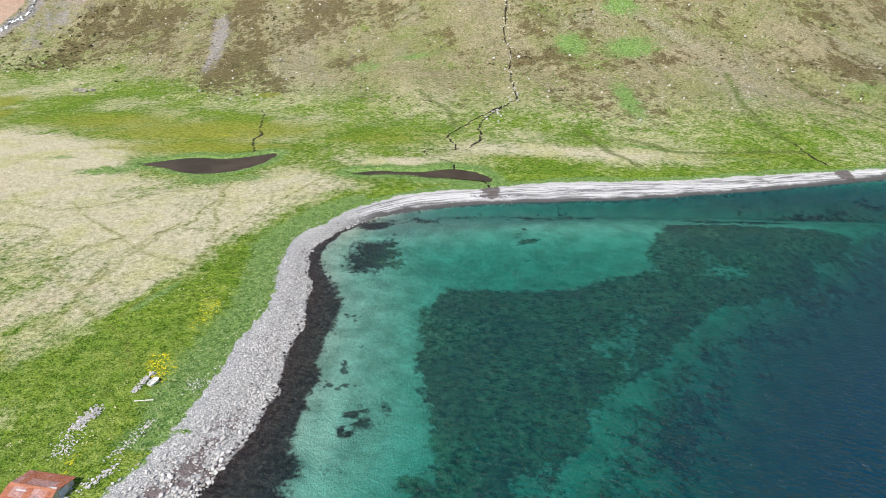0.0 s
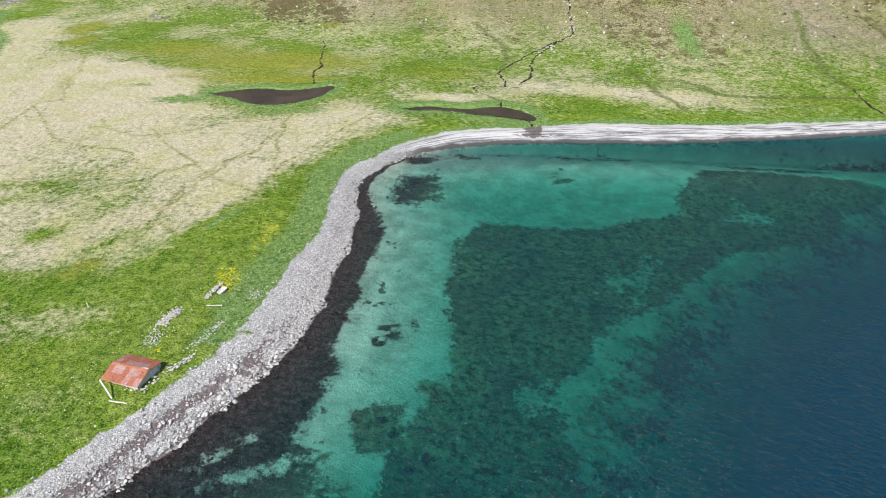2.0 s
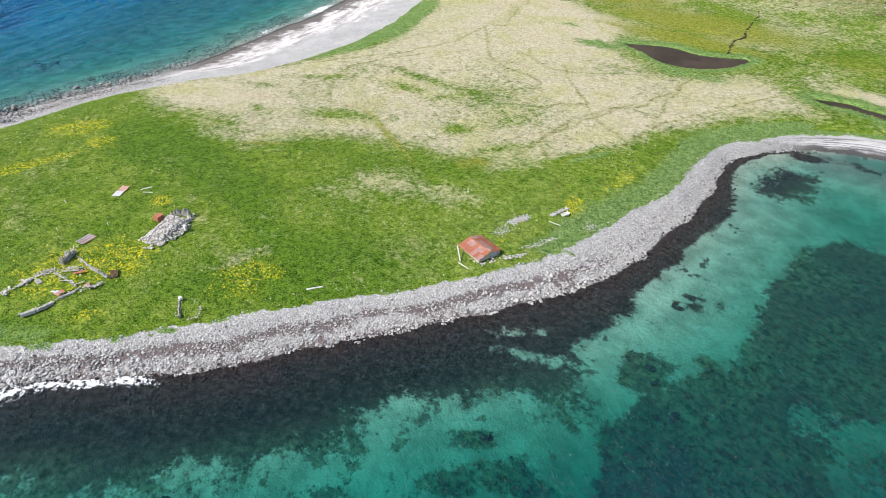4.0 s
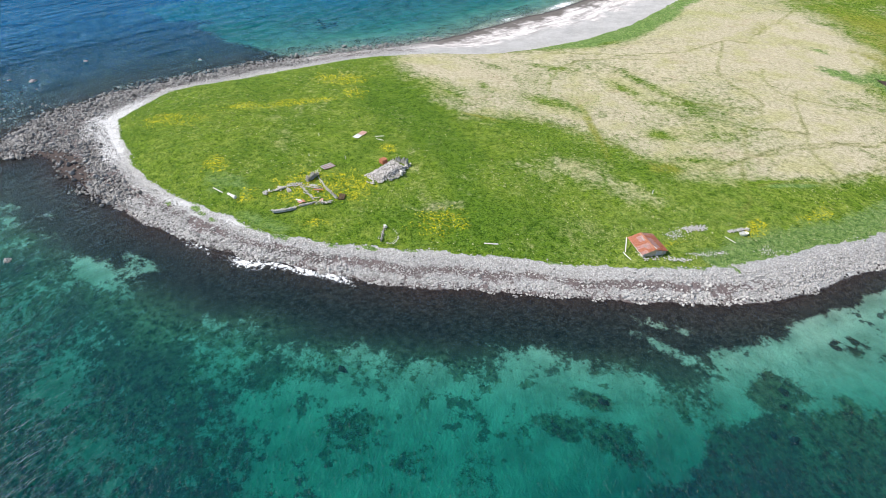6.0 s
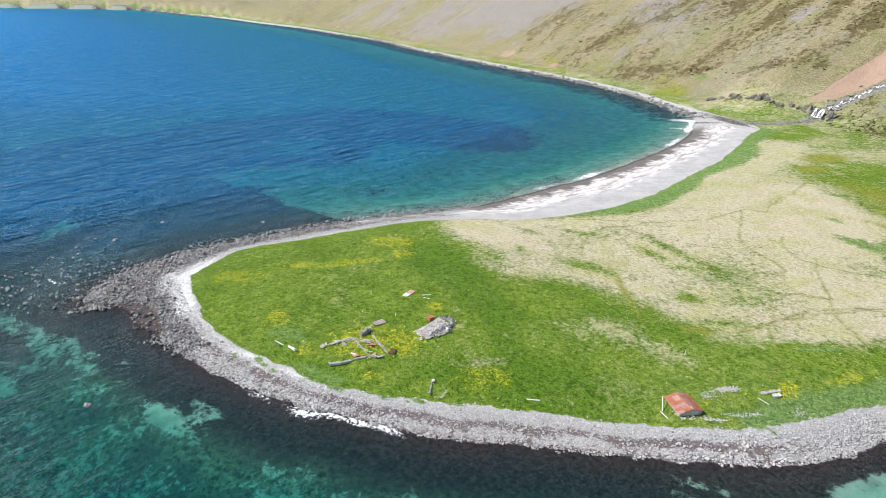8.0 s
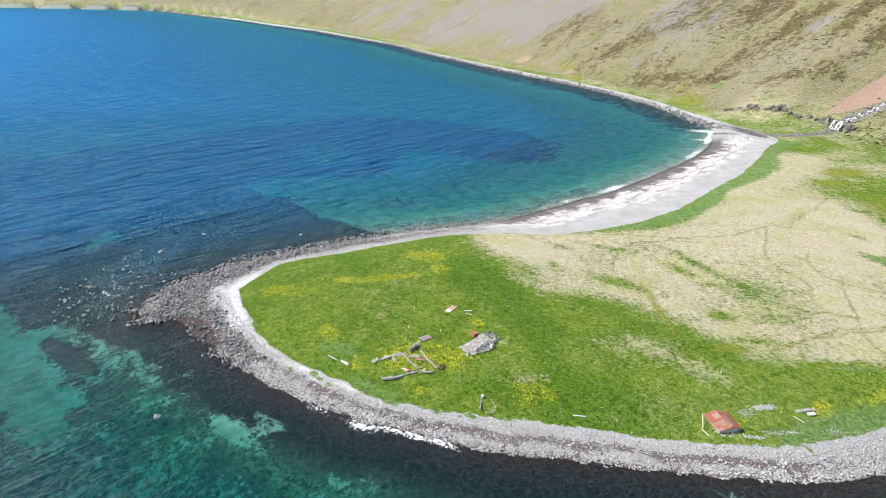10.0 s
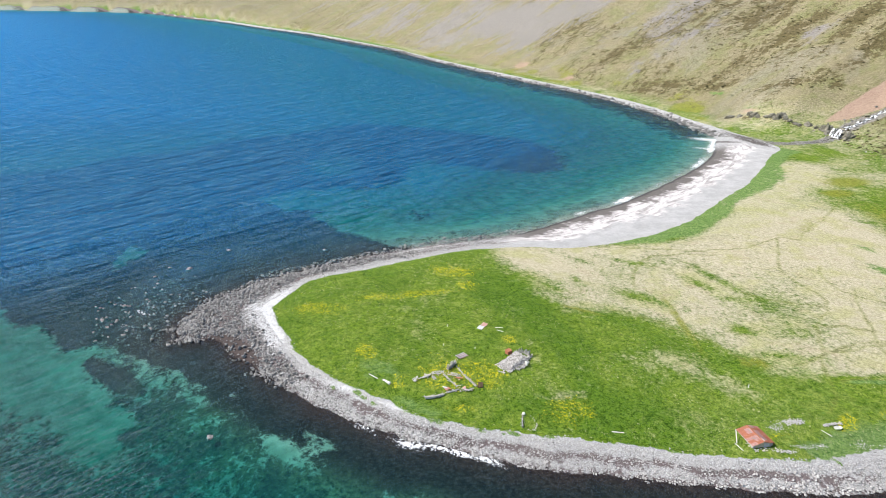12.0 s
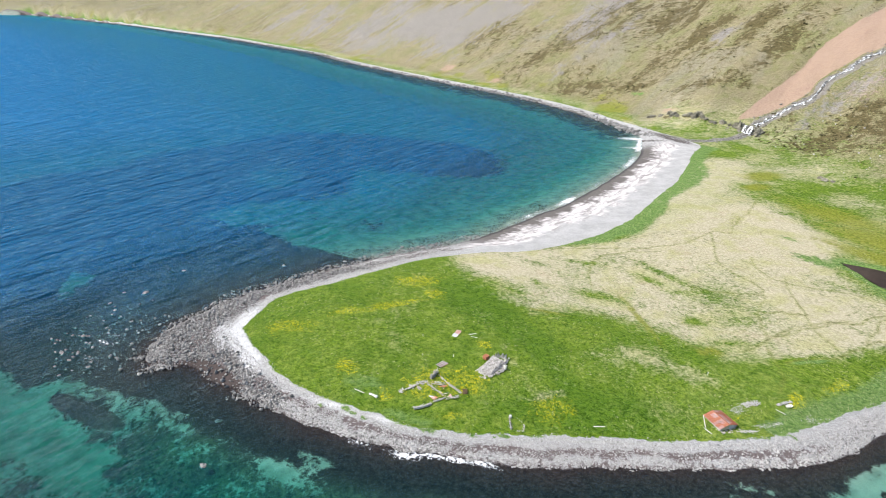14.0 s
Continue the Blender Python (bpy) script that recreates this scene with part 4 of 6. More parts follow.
def rust_material(name, grey):
    """Corrugated iron: rust over worn red paint and bare zinc; grey: how much of it is worn."""
    m = Nodes(name)
    own = m.node("ObjectInfo").outputs["Random"]
    a, b = m.noise(0.25, 6, 0.75), m.noise(1.3, 5, 0.7)
    rust = m.mix(m.ramp(a, 0.3, 0.7), (0.54, 0.180, 0.095), (0.82, 0.420, 0.270))
    faded = m.mix(m.ramp(a, 0.35, 0.65), (0.64, 0.34, 0.29), (0.84, 0.60, 0.55))
    zinc = m.mix(m.ramp(a, 0.35, 0.65), (0.40, 0.36, 0.36), (0.66, 0.65, 0.66))
    c = m.mix(m.ramp(m.math("ADD", own, m.math("MULTIPLY", m.math("SUBTRACT", b, 0.5), 0.9)), 0.45, 0.65), rust, faded)
    c = m.mix(m.ramp(m.math("ADD", m.math("MULTIPLY", own, grey), m.math("MULTIPLY", m.math("SUBTRACT", b, 0.5), 1.6)), 0.62, 0.72), c, zinc)
    return m.surface(c, 0.75, m.bump(a, 0.01), 0.0, 0.3)


stone_light = plain("beach_stone", (0.29, 0.275, 0.26), (0.60, 0.575, 0.545), 0.2, 0.9, by_island=True)
stone_single = plain("beach_stone_single", (0.29, 0.275, 0.26), (0.60, 0.575, 0.545), 0.2, 0.9, by_object=True)
stone_dark = plain("basalt", (0.065, 0.060, 0.056), (0.46, 0.44, 0.41), 0.25, 0.85, by_island=True)
stone_weedy = plain("weedy_stone", (0.014, 0.011, 0.012), (0.060, 0.050, 0.046), 0.2, 0.7, by_island=True)
stone_wall = plain("wall_stone", (0.30, 0.275, 0.25), (0.72, 0.68, 0.63), 0.2, 0.9, by_object=True)
stone_pile = plain("rubble_stone", (0.33, 0.31, 0.30), (0.68, 0.64, 0.63), 0.2, 0.9, by_object=True)
concrete = plain("concrete", (0.24, 0.228, 0.205), (0.52, 0.50, 0.46), 0.35, 0.9)
mortar = plain("earth_core", (0.17, 0.155, 0.13), (0.42, 0.40, 0.37), 0.4, 0.95, depth=0.05)
weathered = plain("grey_boards", (0.34, 0.335, 0.33), (0.66, 0.65, 0.63), 0.15, 0.85, by_object=True)
driftwood = plain("driftwood", (0.50, 0.47, 0.42), (0.82, 0.80, 0.76), 0.2, 0.85)
rust_roof, rust_sheet = rust_material("rusty_roofing", 0.62), rust_material("rusty_sheet", 0.9)
sheet_pink = plain("faded_pink_metal", (0.58, 0.33, 0.27), (0.80, 0.58, 0.50), 0.4, 0.7)
sheet_pale = plain("bare_zinc", (0.66, 0.67, 0.69), (0.88, 0.88, 0.88), 0.4, 0.6)
rust_box = plain("rusty_plate", (0.30, 0.10, 0.05), (0.50, 0.22, 0.13), 0.3, 0.8)
enamel = plain("white_enamel", (0.66, 0.64, 0.56), (0.86, 0.84, 0.76), 0.3, 0.35, spec=0.5)
lichen = plain("yellow_plaster", (0.42, 0.34, 0.20), (0.62, 0.56, 0.42), 0.25, 0.9)
peat = plain("peat", (0.05, 0.035, 0.02), (0.16, 0.11, 0.06), 0.3, 0.95)


def pond_material():
    m = Nodes("peaty_water")
    n = m.bump(m.noise(0.5, 3, 0.6), 0.02)
    return m.surface(m.mix(m.ramp(m.noise(6, 4), 0.3, 0.7), (0.030, 0.018, 0.012), (0.062, 0.042, 0.030)), 0.35, n, 0, 0.12)


def torrent_material():
    m = Nodes("white_water")
    f = m.ramp(m.noise(1.3, 6, 0.75, m.where(1, 1, 0.22)), 0.47, 0.57)
    return m.surface(m.mix(f, (0.05, 0.05, 0.045), (0.86, 0.88, 0.90)), 0.5, m.bump(m.noise(0.6, 4), 0.1))


# ---- pieces ----
rng = np.random.default_rng(7)
ICO_V, ICO_F = [], []
_bm = bmesh.new()
bmesh.ops.create_icosphere(_bm, subdivisions=1, radius=1.0)
_bm.verts.ensure_lookup_table()
ICO_V = np.array([v_.co[:] for v_ in _bm.verts])
ICO_F = np.array([[v_.index for v_ in f_.verts] for f_ in _bm.faces])
_bm.free()


def rough_shapes(n, seed, blocky=0.0):
    """A few uneven stone shapes, about 1 across."""
    r = np.random.default_rng(seed)
    out = []
    for _ in range(n):
        w = ICO_V * (0.5 * r.uniform(0.72, 1.18, (len(ICO_V), 1)))
        if blocky:
            w = np.sign(w) * np.minimum(np.abs(w), 0.30) * (1 + blocky * 0.35)
        out.append(w * r.uniform(0.8, 1.2, 3))
    return np.array(out)


def height(x, y):
    return fields(np.atleast_1d(np.asarray(x, float)), np.atleast_1d(np.asarray(y, float)))["z"]


def heap(name, at, size, material, flat=0.6, sink=0.12, seed=1, smoothed=False):
    """Many stones in one mesh."""
    r = np.random.default_rng(seed)
    n = len(at)
    shapes = rough_shapes(12, seed)[r.integers(0, 12, n)]
    a = r.uniform(0, 6.283, n)
    sx, sy = size * r.uniform(0.8, 1.35, n), size * r.uniform(0.7, 1.05, n)
    x, y, z = shapes[..., 0] * sx[:, None], shapes[..., 1] * sy[:, None], shapes[..., 2] * (size * flat * r.uniform(0.75, 1.3, n))[:, None]
    tilt = r.normal(0, 0.28, n)[:, None]
    x, z = x * np.cos(tilt) - z * np.sin(tilt), x * np.sin(tilt) + z * np.cos(tilt)
    c, s = np.cos(a)[:, None], np.sin(a)[:, None]
    co = np.stack([x * c - y * s + at[:, 0:1], x * s + y * c + at[:, 1:2], z + at[:, 2:3] + (size * (flat * 0.5 - sink))[:, None]], -1)
    k = len(ICO_V)
    faces = (ICO_F[None] + (np.arange(n) * k)[:, None, None]).reshape(-1, 3)
    mesh = bpy.data.meshes.new(name)
    mesh.vertices.add(n * k)
    mesh.vertices.foreach_set("co", co.astype(np.float32).ravel())
    mesh.loops.add(faces.size)
    mesh.loops.foreach_set("vertex_index", faces.ravel().astype(np.int32))
    mesh.polygons.add(len(faces))
    mesh.polygons.foreach_set("loop_start", np.arange(0, faces.size, 3, dtype=np.int32))
    mesh.polygons.foreach_set("use_smooth", np.full(len(faces), smoothed))
    mesh.update(calc_edges=True)
    mesh.materials.append(material)
    return new(name, mesh)


def strew(x0, x1, y0, y1, cell, seed):
    """Places strewn evenly over a stretch of the plan, with what lies there."""
    r = np.random.default_rng(seed)
    px, py = np.meshgrid(np.arange(x0, x1, cell), np.arange(y0, y1, cell))
    px, py = (px + r.uniform(-0.45, 0.45, px.shape) * cell).ravel(), (py + r.uniform(-0.45, 0.45, py.shape) * cell).ravel()
    # look only along the shore
    k = (near(px, py, coast[(np.abs(coast) < 400).all(1)]) < 34)
    px, py = px[k], py[k]
    f = fields(px, py)
    return px, py, f, r


def part(name, bm, material, parent, label=""):
    mesh = bpy.data.meshes.new(name)
    bm.to_mesh(mesh)
    bm.free()
    mesh.materials.append(material)
    ob = new(name, mesh)
    ob.parent = parent
    return tagged(ob, label)


def thing(name, x, y, z, turn, label, category, group=""):
    ob = new(name)
    ob.matrix_basis = pose(x, y, z, 0, 0, turn)
    return tagged(ob, label, category, group)


def block(sx, sy, sz, x=0, y=0, z=0, cuts=0, jitter=0.0, seed=0, bevel=0.0):
    """A box standing on z, its edges worn."""
    bm = bmesh.new()
    bmesh.ops.create_cube(bm, size=1)
    if cuts:
        bmesh.ops.subdivide_edges(bm, edges=bm.edges[:], cuts=cuts, use_grid_fill=True)
    bmesh.ops.scale(bm, vec=(sx, sy, sz), verts=bm.verts)
    if bevel:
        bmesh.ops.bevel(bm, geom=bm.edges[:], offset=bevel, segments=1, affect="EDGES")
    r = random.Random(seed)
    for w in bm.verts:
        if jitter:
            w.co += Vector((r.uniform(-1, 1), r.uniform(-1, 1), r.uniform(-1, 1))) * jitter
        w.co += Vector((x, y, z + sz / 2))
    return bm


STONE_MESHES = []
for _i, _w in enumerate(rough_shapes(10, 33, 1.0)):
    _m = bpy.data.meshes.new("stone")
    _m.from_pydata(_w.tolist(), [], ICO_F.tolist())
    STONE_MESHES.append(_m)


def stone_set(material):
    made = []
    for w in STONE_MESHES:
        c = w.copy()
        c.materials.append(material)
        made.append(c)
    return made


WALL_STONES, PILE_STONES, SINGLE_STONES = stone_set(stone_wall), stone_set(stone_pile), stone_set(stone_single)


def lay(parent, meshes, x, y, z, size, r, flat=0.55):
    ob = new("stone", meshes[r.randrange(len(meshes))])
    ob.parent = parent
    ob.matrix_basis = Matrix.LocRotScale((x, y, z), Euler((r.uniform(-.4, .4), r.uniform(-.4, .4), r.uniform(0, 6.28))), (size * r.uniform(.9, 1.5), size * r.uniform(.75, 1.1), size * flat * r.uniform(.8, 1.2)))
    return ob


# ---- beach stones ----
px, py, f, r = strew(-185, -15, -85, 150, 0.30, 91)
sh, tf = f["shore"], f["turf"]
up = np.clip(sh / np.maximum(sh - np.minimum(tf, 0), 0.5), 0, 1)
sandy = np.clip(np.maximum(step(-30, -16, px) * step(126, 140, py), step(-150, -165, px) * step(40, 62, py)), 0, 1)
n1 = fbm(px, py, 2.4, 4, 92)
size = 0.13 + 0.25 * (1 - up) * r.uniform(0.4, 1.0, len(px)) + 0.30 * r.uniform(0, 1, len(px)) ** 4
skirt_s = area(px, py, SKIRT, 1.5)
patch = fbm(px, py, 3.4, 4, 192)
size = size + 0.22 * (1 - up) * step(-55, -78, px) * r.uniform(0.2, 1, len(px))
wrackline = np.exp(-((up - 0.5 + 0.25 * fbm(px, py, 9, 2, 99)) / 0.20) ** 2)
keep = (sh > -0.3 + 1.6 * n1) & (tf < 0.5 + 1.2 * n1) & (r.uniform(0, 1, len(px)) < (0.97 - 0.70 * np.clip(wrackline + 0.5 * step(0.75, 0.5, up), 0, 1) * step(85, 55, py) * step(0.06, 0.22, patch)) * (1 - sandy) * (1 - skirt_s) * (1 - 0.35 * step(0.5, 0.8, up)) * (1 - 0.24 * step(0.7, 0.4, up))) & (r.uniform(0, 1, len(px)) > 0.75 * (up > 0.85))
tip = step(-100, -125, px) * step(25, -15, py)
darker = r.uniform(0, 1, len(px)) < 0.85 * tip * step(0.72, 0.45, up) + 0.10 + 0.25 * wrackline + 0.25 * step(0.10, 0.0, up) + 0.22 * step(-55, -78, px) * step(0.7, 0.3, up)
chosen = keep & (px > -42) & (px < -28) & (py > 34) & (py < 66) & (size > 0.34) & ~darker
single = np.flatnonzero(chosen)[:300]
lone = np.zeros(len(px), bool)
lone[single] = True
for mask, name, mat, label in ((keep & ~darker & ~lone, "beach_stones", stone_light, "pale grey rounded beach stones along the shore"), (keep & darker, "dark_beach_stones", stone_dark, "dark grey basalt stones lying on the beach")):
    tagged(heap(name, np.stack([px, py, f["z"]], 1)[mask], size[mask] * 1.15, mat, flat=0.58, seed=len(name)), label, "stones", kind="stuff")
pr = random.Random(5)
ground_ob = bpy.data.objects["ground"]
for i in single:
    lay(ground_ob, SINGLE_STONES, px[i], py[i], f["z"][i] + 0.12, size[i] * 1.15, pr)

# weedy stones in the shallows and boulders off the tip
px, py, f, r = strew(-232, -15, -115, 128, 0.62, 93)
sh = f["shore"]
wide_w = np.where(px < -100, 16.0, np.where(py < 45, 9.0, 4.5))
keep = (sh < 0.4) & (sh > -wide_w) & (r.uniform(0, 1, len(px)) < 0.40 + 0.6 * fbm(px, py, 6, 3, 198))
tagged(heap("weedy_stones", np.stack([px, py, f["z"]], 1)[keep], 0.22 + 0.45 * r.uniform(0, 1, keep.sum()) ** 2, stone_weedy, 0.5, 0.1, 94), "black weed-covered stones in the shallow water", "stones", kind="stuff")
d_tip = np.hypot((px + 172) / 26, (py + 78) / 17)
d_north = near(px, py, np.array([(-184, -40), (-188, -10), (-191, 25), (-189, 55), (-190, 70)]))
keep = ((d_tip < 1.25) & (r.uniform(0, 1, len(px)) < 0.12 * (1.3 - d_tip))) | ((d_north < 3.2) & (r.uniform(0, 1, len(px)) < 0.4))
at = np.stack([px, py, np.maximum(f["z"], -0.35)], 1)[keep]
tagged(heap("tip_boulders", at, 0.45 + 1.0 * r.uniform(0, 1, keep.sum()) ** 3, stone_dark, 0.62, 0.12, 95), "dark boulders awash off the end of the spit", "boulders", kind="stuff")
px, py, f, r = strew(-185, -110, -85, 20, 0.62, 96)
up = np.clip(f["shore"] / np.maximum(f["shore"] - np.minimum(f["turf"], 0), 0.5), 0, 1)
ragged = fbm(px, py, 5, 3, 197)
keep = (f["shore"] > -1.5 + 5.0 * ragged) & (f["turf"] < -4) & (r.uniform(0, 1, len(px)) < 0.62 * step(0.75, 0.35, up)) & (area(px, py, SKIRT, 1.5) < r.uniform(0.2, 1.6, len(px)))
tagged(heap("spit_stones", np.stack([px, py, np.maximum(f["z"], -0.3)], 1)[keep], 0.40 + 0.95 * r.uniform(0, 1, keep.sum()) ** 2.5, stone_dark, 0.75, 0.08, 97), "grey-brown stones covering the end of the spit", "stones", kind="stuff")


# ---- ponds, stream, rocks ----
def pool(name, loop, level, label):
    bm = bmesh.new()
    c = loop.mean(0)
    bm.faces.new([bm.verts.new((*(c + (p - c) * 1.06), level)) for p in loop[:-1]])
    bmesh.ops.triangulate(bm, faces=bm.faces[:])
    mesh = bpy.data.meshes.new(name)
    bm.to_mesh(mesh)
    bm.free()
    mesh.materials.append(pond_water)
    return tagged(new(name, mesh), label, "pond", kind="structure")


pond_water, torrent = pond_material(), torrent_material()
pool("pond", POND, 2.62, "still brown peaty pond in the meadow")
pool("pool", POOL, 2.50, "narrow brown pool behind the beach")
bm = bmesh.new()
sr = random.Random(12)
rows = []
for i, p in enumerate(STREAM):
    q = STREAM[min(i + 1, len(STREAM) - 1)] - STREAM[max(i - 1, 0)]
    nrm = np.array([-q[1], q[0]]) / np.hypot(*q)
    w = 0.6 + sr.uniform(0, 1.6)
    p = p + nrm * sr.uniform(-0.8, 0.8)
    rows.append([bm.verts.new((*(p + nrm * w * k), float(height(*(p + nrm * w * k))[0]) + 0.35 - 0.2 * abs(k))) for k in (-1, 0, 1)])
for a_, b_ in zip(rows[:-1], rows[1:]):
    for k in (0, 1):
        bm.faces.new((a_[k], a_[k + 1], b_[k + 1], b_[k]))
stream = part("stream", bm, torrent, None)
tagged(stream, "white mountain stream tumbling down the red scree", "stream", kind="structure")
k = rng.integers(0, len(STREAM), 420)
off = rng.normal(0, 3.0, (420, 2))
at = STREAM[k] + off
tagged(heap("stream_boulders", np.column_stack([at, height(at[:, 0], at[:, 1])]), 0.6 + 1.2 * rng.uniform(0, 1, 420) ** 2, stone_dark, 0.7, 0.1, 98), "dark boulders lining the mountain stream", "boulders", kind="stuff")


def crag(name, x, y, z, sx, sy, sz, turn, seed, label, material):
    bm = bmesh.new()
    bmesh.ops.create_icosphere(bm, subdivisions=3, radius=1)
    for w in bm.verts:
        d = noise.fractal(w.co * 1.6 + Vector((seed, 0, 0)), 0.8, 2.1, 5) + 0.5 * noise.cell(w.co * 3 + Vector((seed, 5, 0)))
        w.co = Vector((w.co.x * sx, w.co.y * sy, w.co.z * sz)) * (0.8 + 0.35 * d)
    mesh = bpy.data.meshes.new(name)
    bm.to_mesh(mesh)
    bm.free()
    mesh.materials.append(material)
    ob = new(name, mesh)
    ob.matrix_basis = pose(x, y, z, 0, 0, turn)
    return tagged(ob, label, "rock")


cliff = plain("cliff_rock", (0.055, 0.056, 0.034), (0.34, 0.31, 0.25), 1.1, 0.9, depth=0.2)
cr = random.Random(61)
for i in range(26):
    u = i / 25
    x, y = -338 + 74 * u + cr.uniform(-2.5, 2.5), 333 + 18 * u + cr.uniform(-2.2, 2.2)
    if i in (3, 4, 9, 15):
        continue
    w, h = cr.uniform(1.6, 4.2), cr.uniform(1.4, 4.4)
    tagged(crag("rock_outcrop", x, y, float(height(x, y)[0]) - 0.2 * h, w, w * cr.uniform(.6, .9), h, cr.uniform(0, 90), i * 3.1, "dark craggy rock outcrop below the scree", cliff), group="outcrops above the beach")
for i, (x, y, w, h) in enumerate([(-268.5, 352, 4, 6), (-266, 348, 2.4, 3), (-252.5, 352, 4.5, 6), (-250, 347.5, 2.8, 3.2), (-260, 355, 5, 4)]):
    tagged(crag("rock_outcrop", x, y, float(height(x, y)[0]) - 1.0, w, w * .8, h, i * 31, 80 + i * 2.3, "dark wet rock beside the waterfall", cliff), group="rocks round the waterfall")
for i, (x, y, w, h) in enumerate([(-161, 284, 2.6, 2.0), (-165, 286, 1.8, 1.5), (-157, 285, 1.6, 1.2)]):
    tagged(crag("rock_outcrop", x, y, float(height(x, y)[0]), w, 1.6, h, 10, 40 + i * 2.7, "dark rock outcrop at the foot of the hill", cliff), group="outcrops at the foot of the hill")
# pale boulders strewn over the hillside and along its creek
hx_, hy_ = rng.uniform(-230, 190, 900), rng.uniform(222, 400, 900)
hk = np.concatenate([np.column_stack([hx_, hy_]), smooth(CREEKS[1], 14)[:150] + rng.normal(0, 1.6, (150, 2))])
hf = fields(hk[:, 0], hk[:, 1])
hs = hf["foot"] > 6
tagged(heap("hill_boulders", np.column_stack([hk, hf["z"]])[hs], 0.35 + 1.1 * rng.uniform(0, 1, hs.sum()) ** 3, stone_light, 0.7, 0.1, 119), "pale boulders strewn over the grassy hillside", "boulders", kind="stuff")
# the fall
zt, zb = float(height(-259, 351)[0]) + 4.6, float(height(-258.4, 343)[0])
bm = bmesh.new()
fr = random.Random(3)
cols = []
for i in range(9):
    u = i / 8
    cols.append([bm.verts.new((-264 + 8.0 * u + fr.uniform(-.2, .2), 350.5 - 1.2 * s - 3.0 * s * s + fr.uniform(-.2, .2), zt + (zb - zt) * s)) for s in (0, .2, .5, .8, 1)])
for a_, b_ in zip(cols[:-1], cols[1:]):
    for s in range(4):
        bm.faces.new((a_[s], b_[s], b_[s + 1], a_[s + 1]))
tagged(part("waterfall", bm, torrent, None), "small white waterfall over dark rock", "waterfall", kind="structure")

# stones of the stream bed across the beach, and rocks along the far shore
BED = smooth([(-259, 345), (-258, 338), (-259, 322), (-263, 311), (-271, 304), (-287, 299), (-302, 300), (-318, 305)], 12)
at = BED[rng.integers(0, len(BED), 900)] + rng.normal(0, 2.6, (900, 2))
tagged(heap("stream_stones", np.column_stack([at, height(at[:, 0], at[:, 1])]), 0.3 + 1.0 * rng.uniform(0, 1, 900) ** 3, stone_dark, 0.6, 0.1, 131), "dark stones in the stream bed across the beach", "stones", kind="stuff")
rim_line = smooth([p for p in COAST_N if -1700 < p[0] < -300], 40)
k = rng.integers(0, len(rim_line), 2600)
at = rim_line[k] + np.column_stack([rng.normal(0, 6, 2600), rng.normal(0.5, 2.0, 2600)])
hz = np.maximum(height(at[:, 0], at[:, 1]), -0.3)
tagged(heap("shore_boulders", np.column_stack([at, hz]), 0.7 + 2.0 * rng.uniform(0, 1, 2600) ** 3 * (1 + k / len(rim_line)), stone_dark, 0.6, 0.1, 132), "dark boulders along the far waterline", "boulders", kind="stuff")

# boulders that break the sea
for i, (x, y, s) in enumerate([(-96, -63, 1.5), (-169, -92, 1.3), (-156, -85, 1.2), (-201, -65, 2.0), (-198, -77, 1.3), (-177, -86, 1.4), (-163, -90, 1.1), (-112, -57, .9), (-195, 36, 1.7), (-190, 48, 2.0), (-201, -14, 1.2), (-215, -50, 1.3), (-205, -72, 1.1)]):
    tagged(crag("boulder", x, y, -0.1 if s > 1 else -0.3, s * .72, s * 0.55, s * 0.36, i * 37, i * 1.7, "sea-worn grey boulder awash in the shallows", stone_dark), group="boulders in the sea")
for i, (x, y, s) in enumerate([(-10, 51, 1.1), (-20, 24, 1.0), (-3, 46, 1.1), (-5, 44, .8), (-43, -11, .9), (-8, 49, .7)]):
    tagged(crag("boulder", x, y, float(height(x, y)[0]) + 0.2, s, s * 0.6, s * 0.4, i * 51, 20 + i * 1.3, "sunken weedy boulder on the sea floor", stone_weedy), group="sunken boulders")


# ---- shed ----
def corrugated(length, width, waves, amp, thick=0.012, sag=0.0, seed=0):
    """A sheet of corrugated iron, length down the slope (y), width across it (x), from its upper edge."""
    r = random.Random(seed)
    bm = bmesh.new()
    n, rows = waves * 4, []
    for j in range(4):
        row = []
        for i in range(n + 1):
            x, y = width * (i / n - 0.5), -length * j / 3
            row.append(bm.verts.new((x, y, amp * math.sin(6.2832 * waves * i / n) - sag * math.sin(3.14159 * j / 3) + r.uniform(-.004, .004))))
        rows.append(row)
    for a_, b_ in zip(rows[:-1], rows[1:]):
        for i in range(n):
            bm.faces.new((a_[i], b_[i], b_[i + 1], a_[i + 1]))
    bmesh.ops.solidify(bm, geom=bm.faces[:], thickness=thick)
    return bm


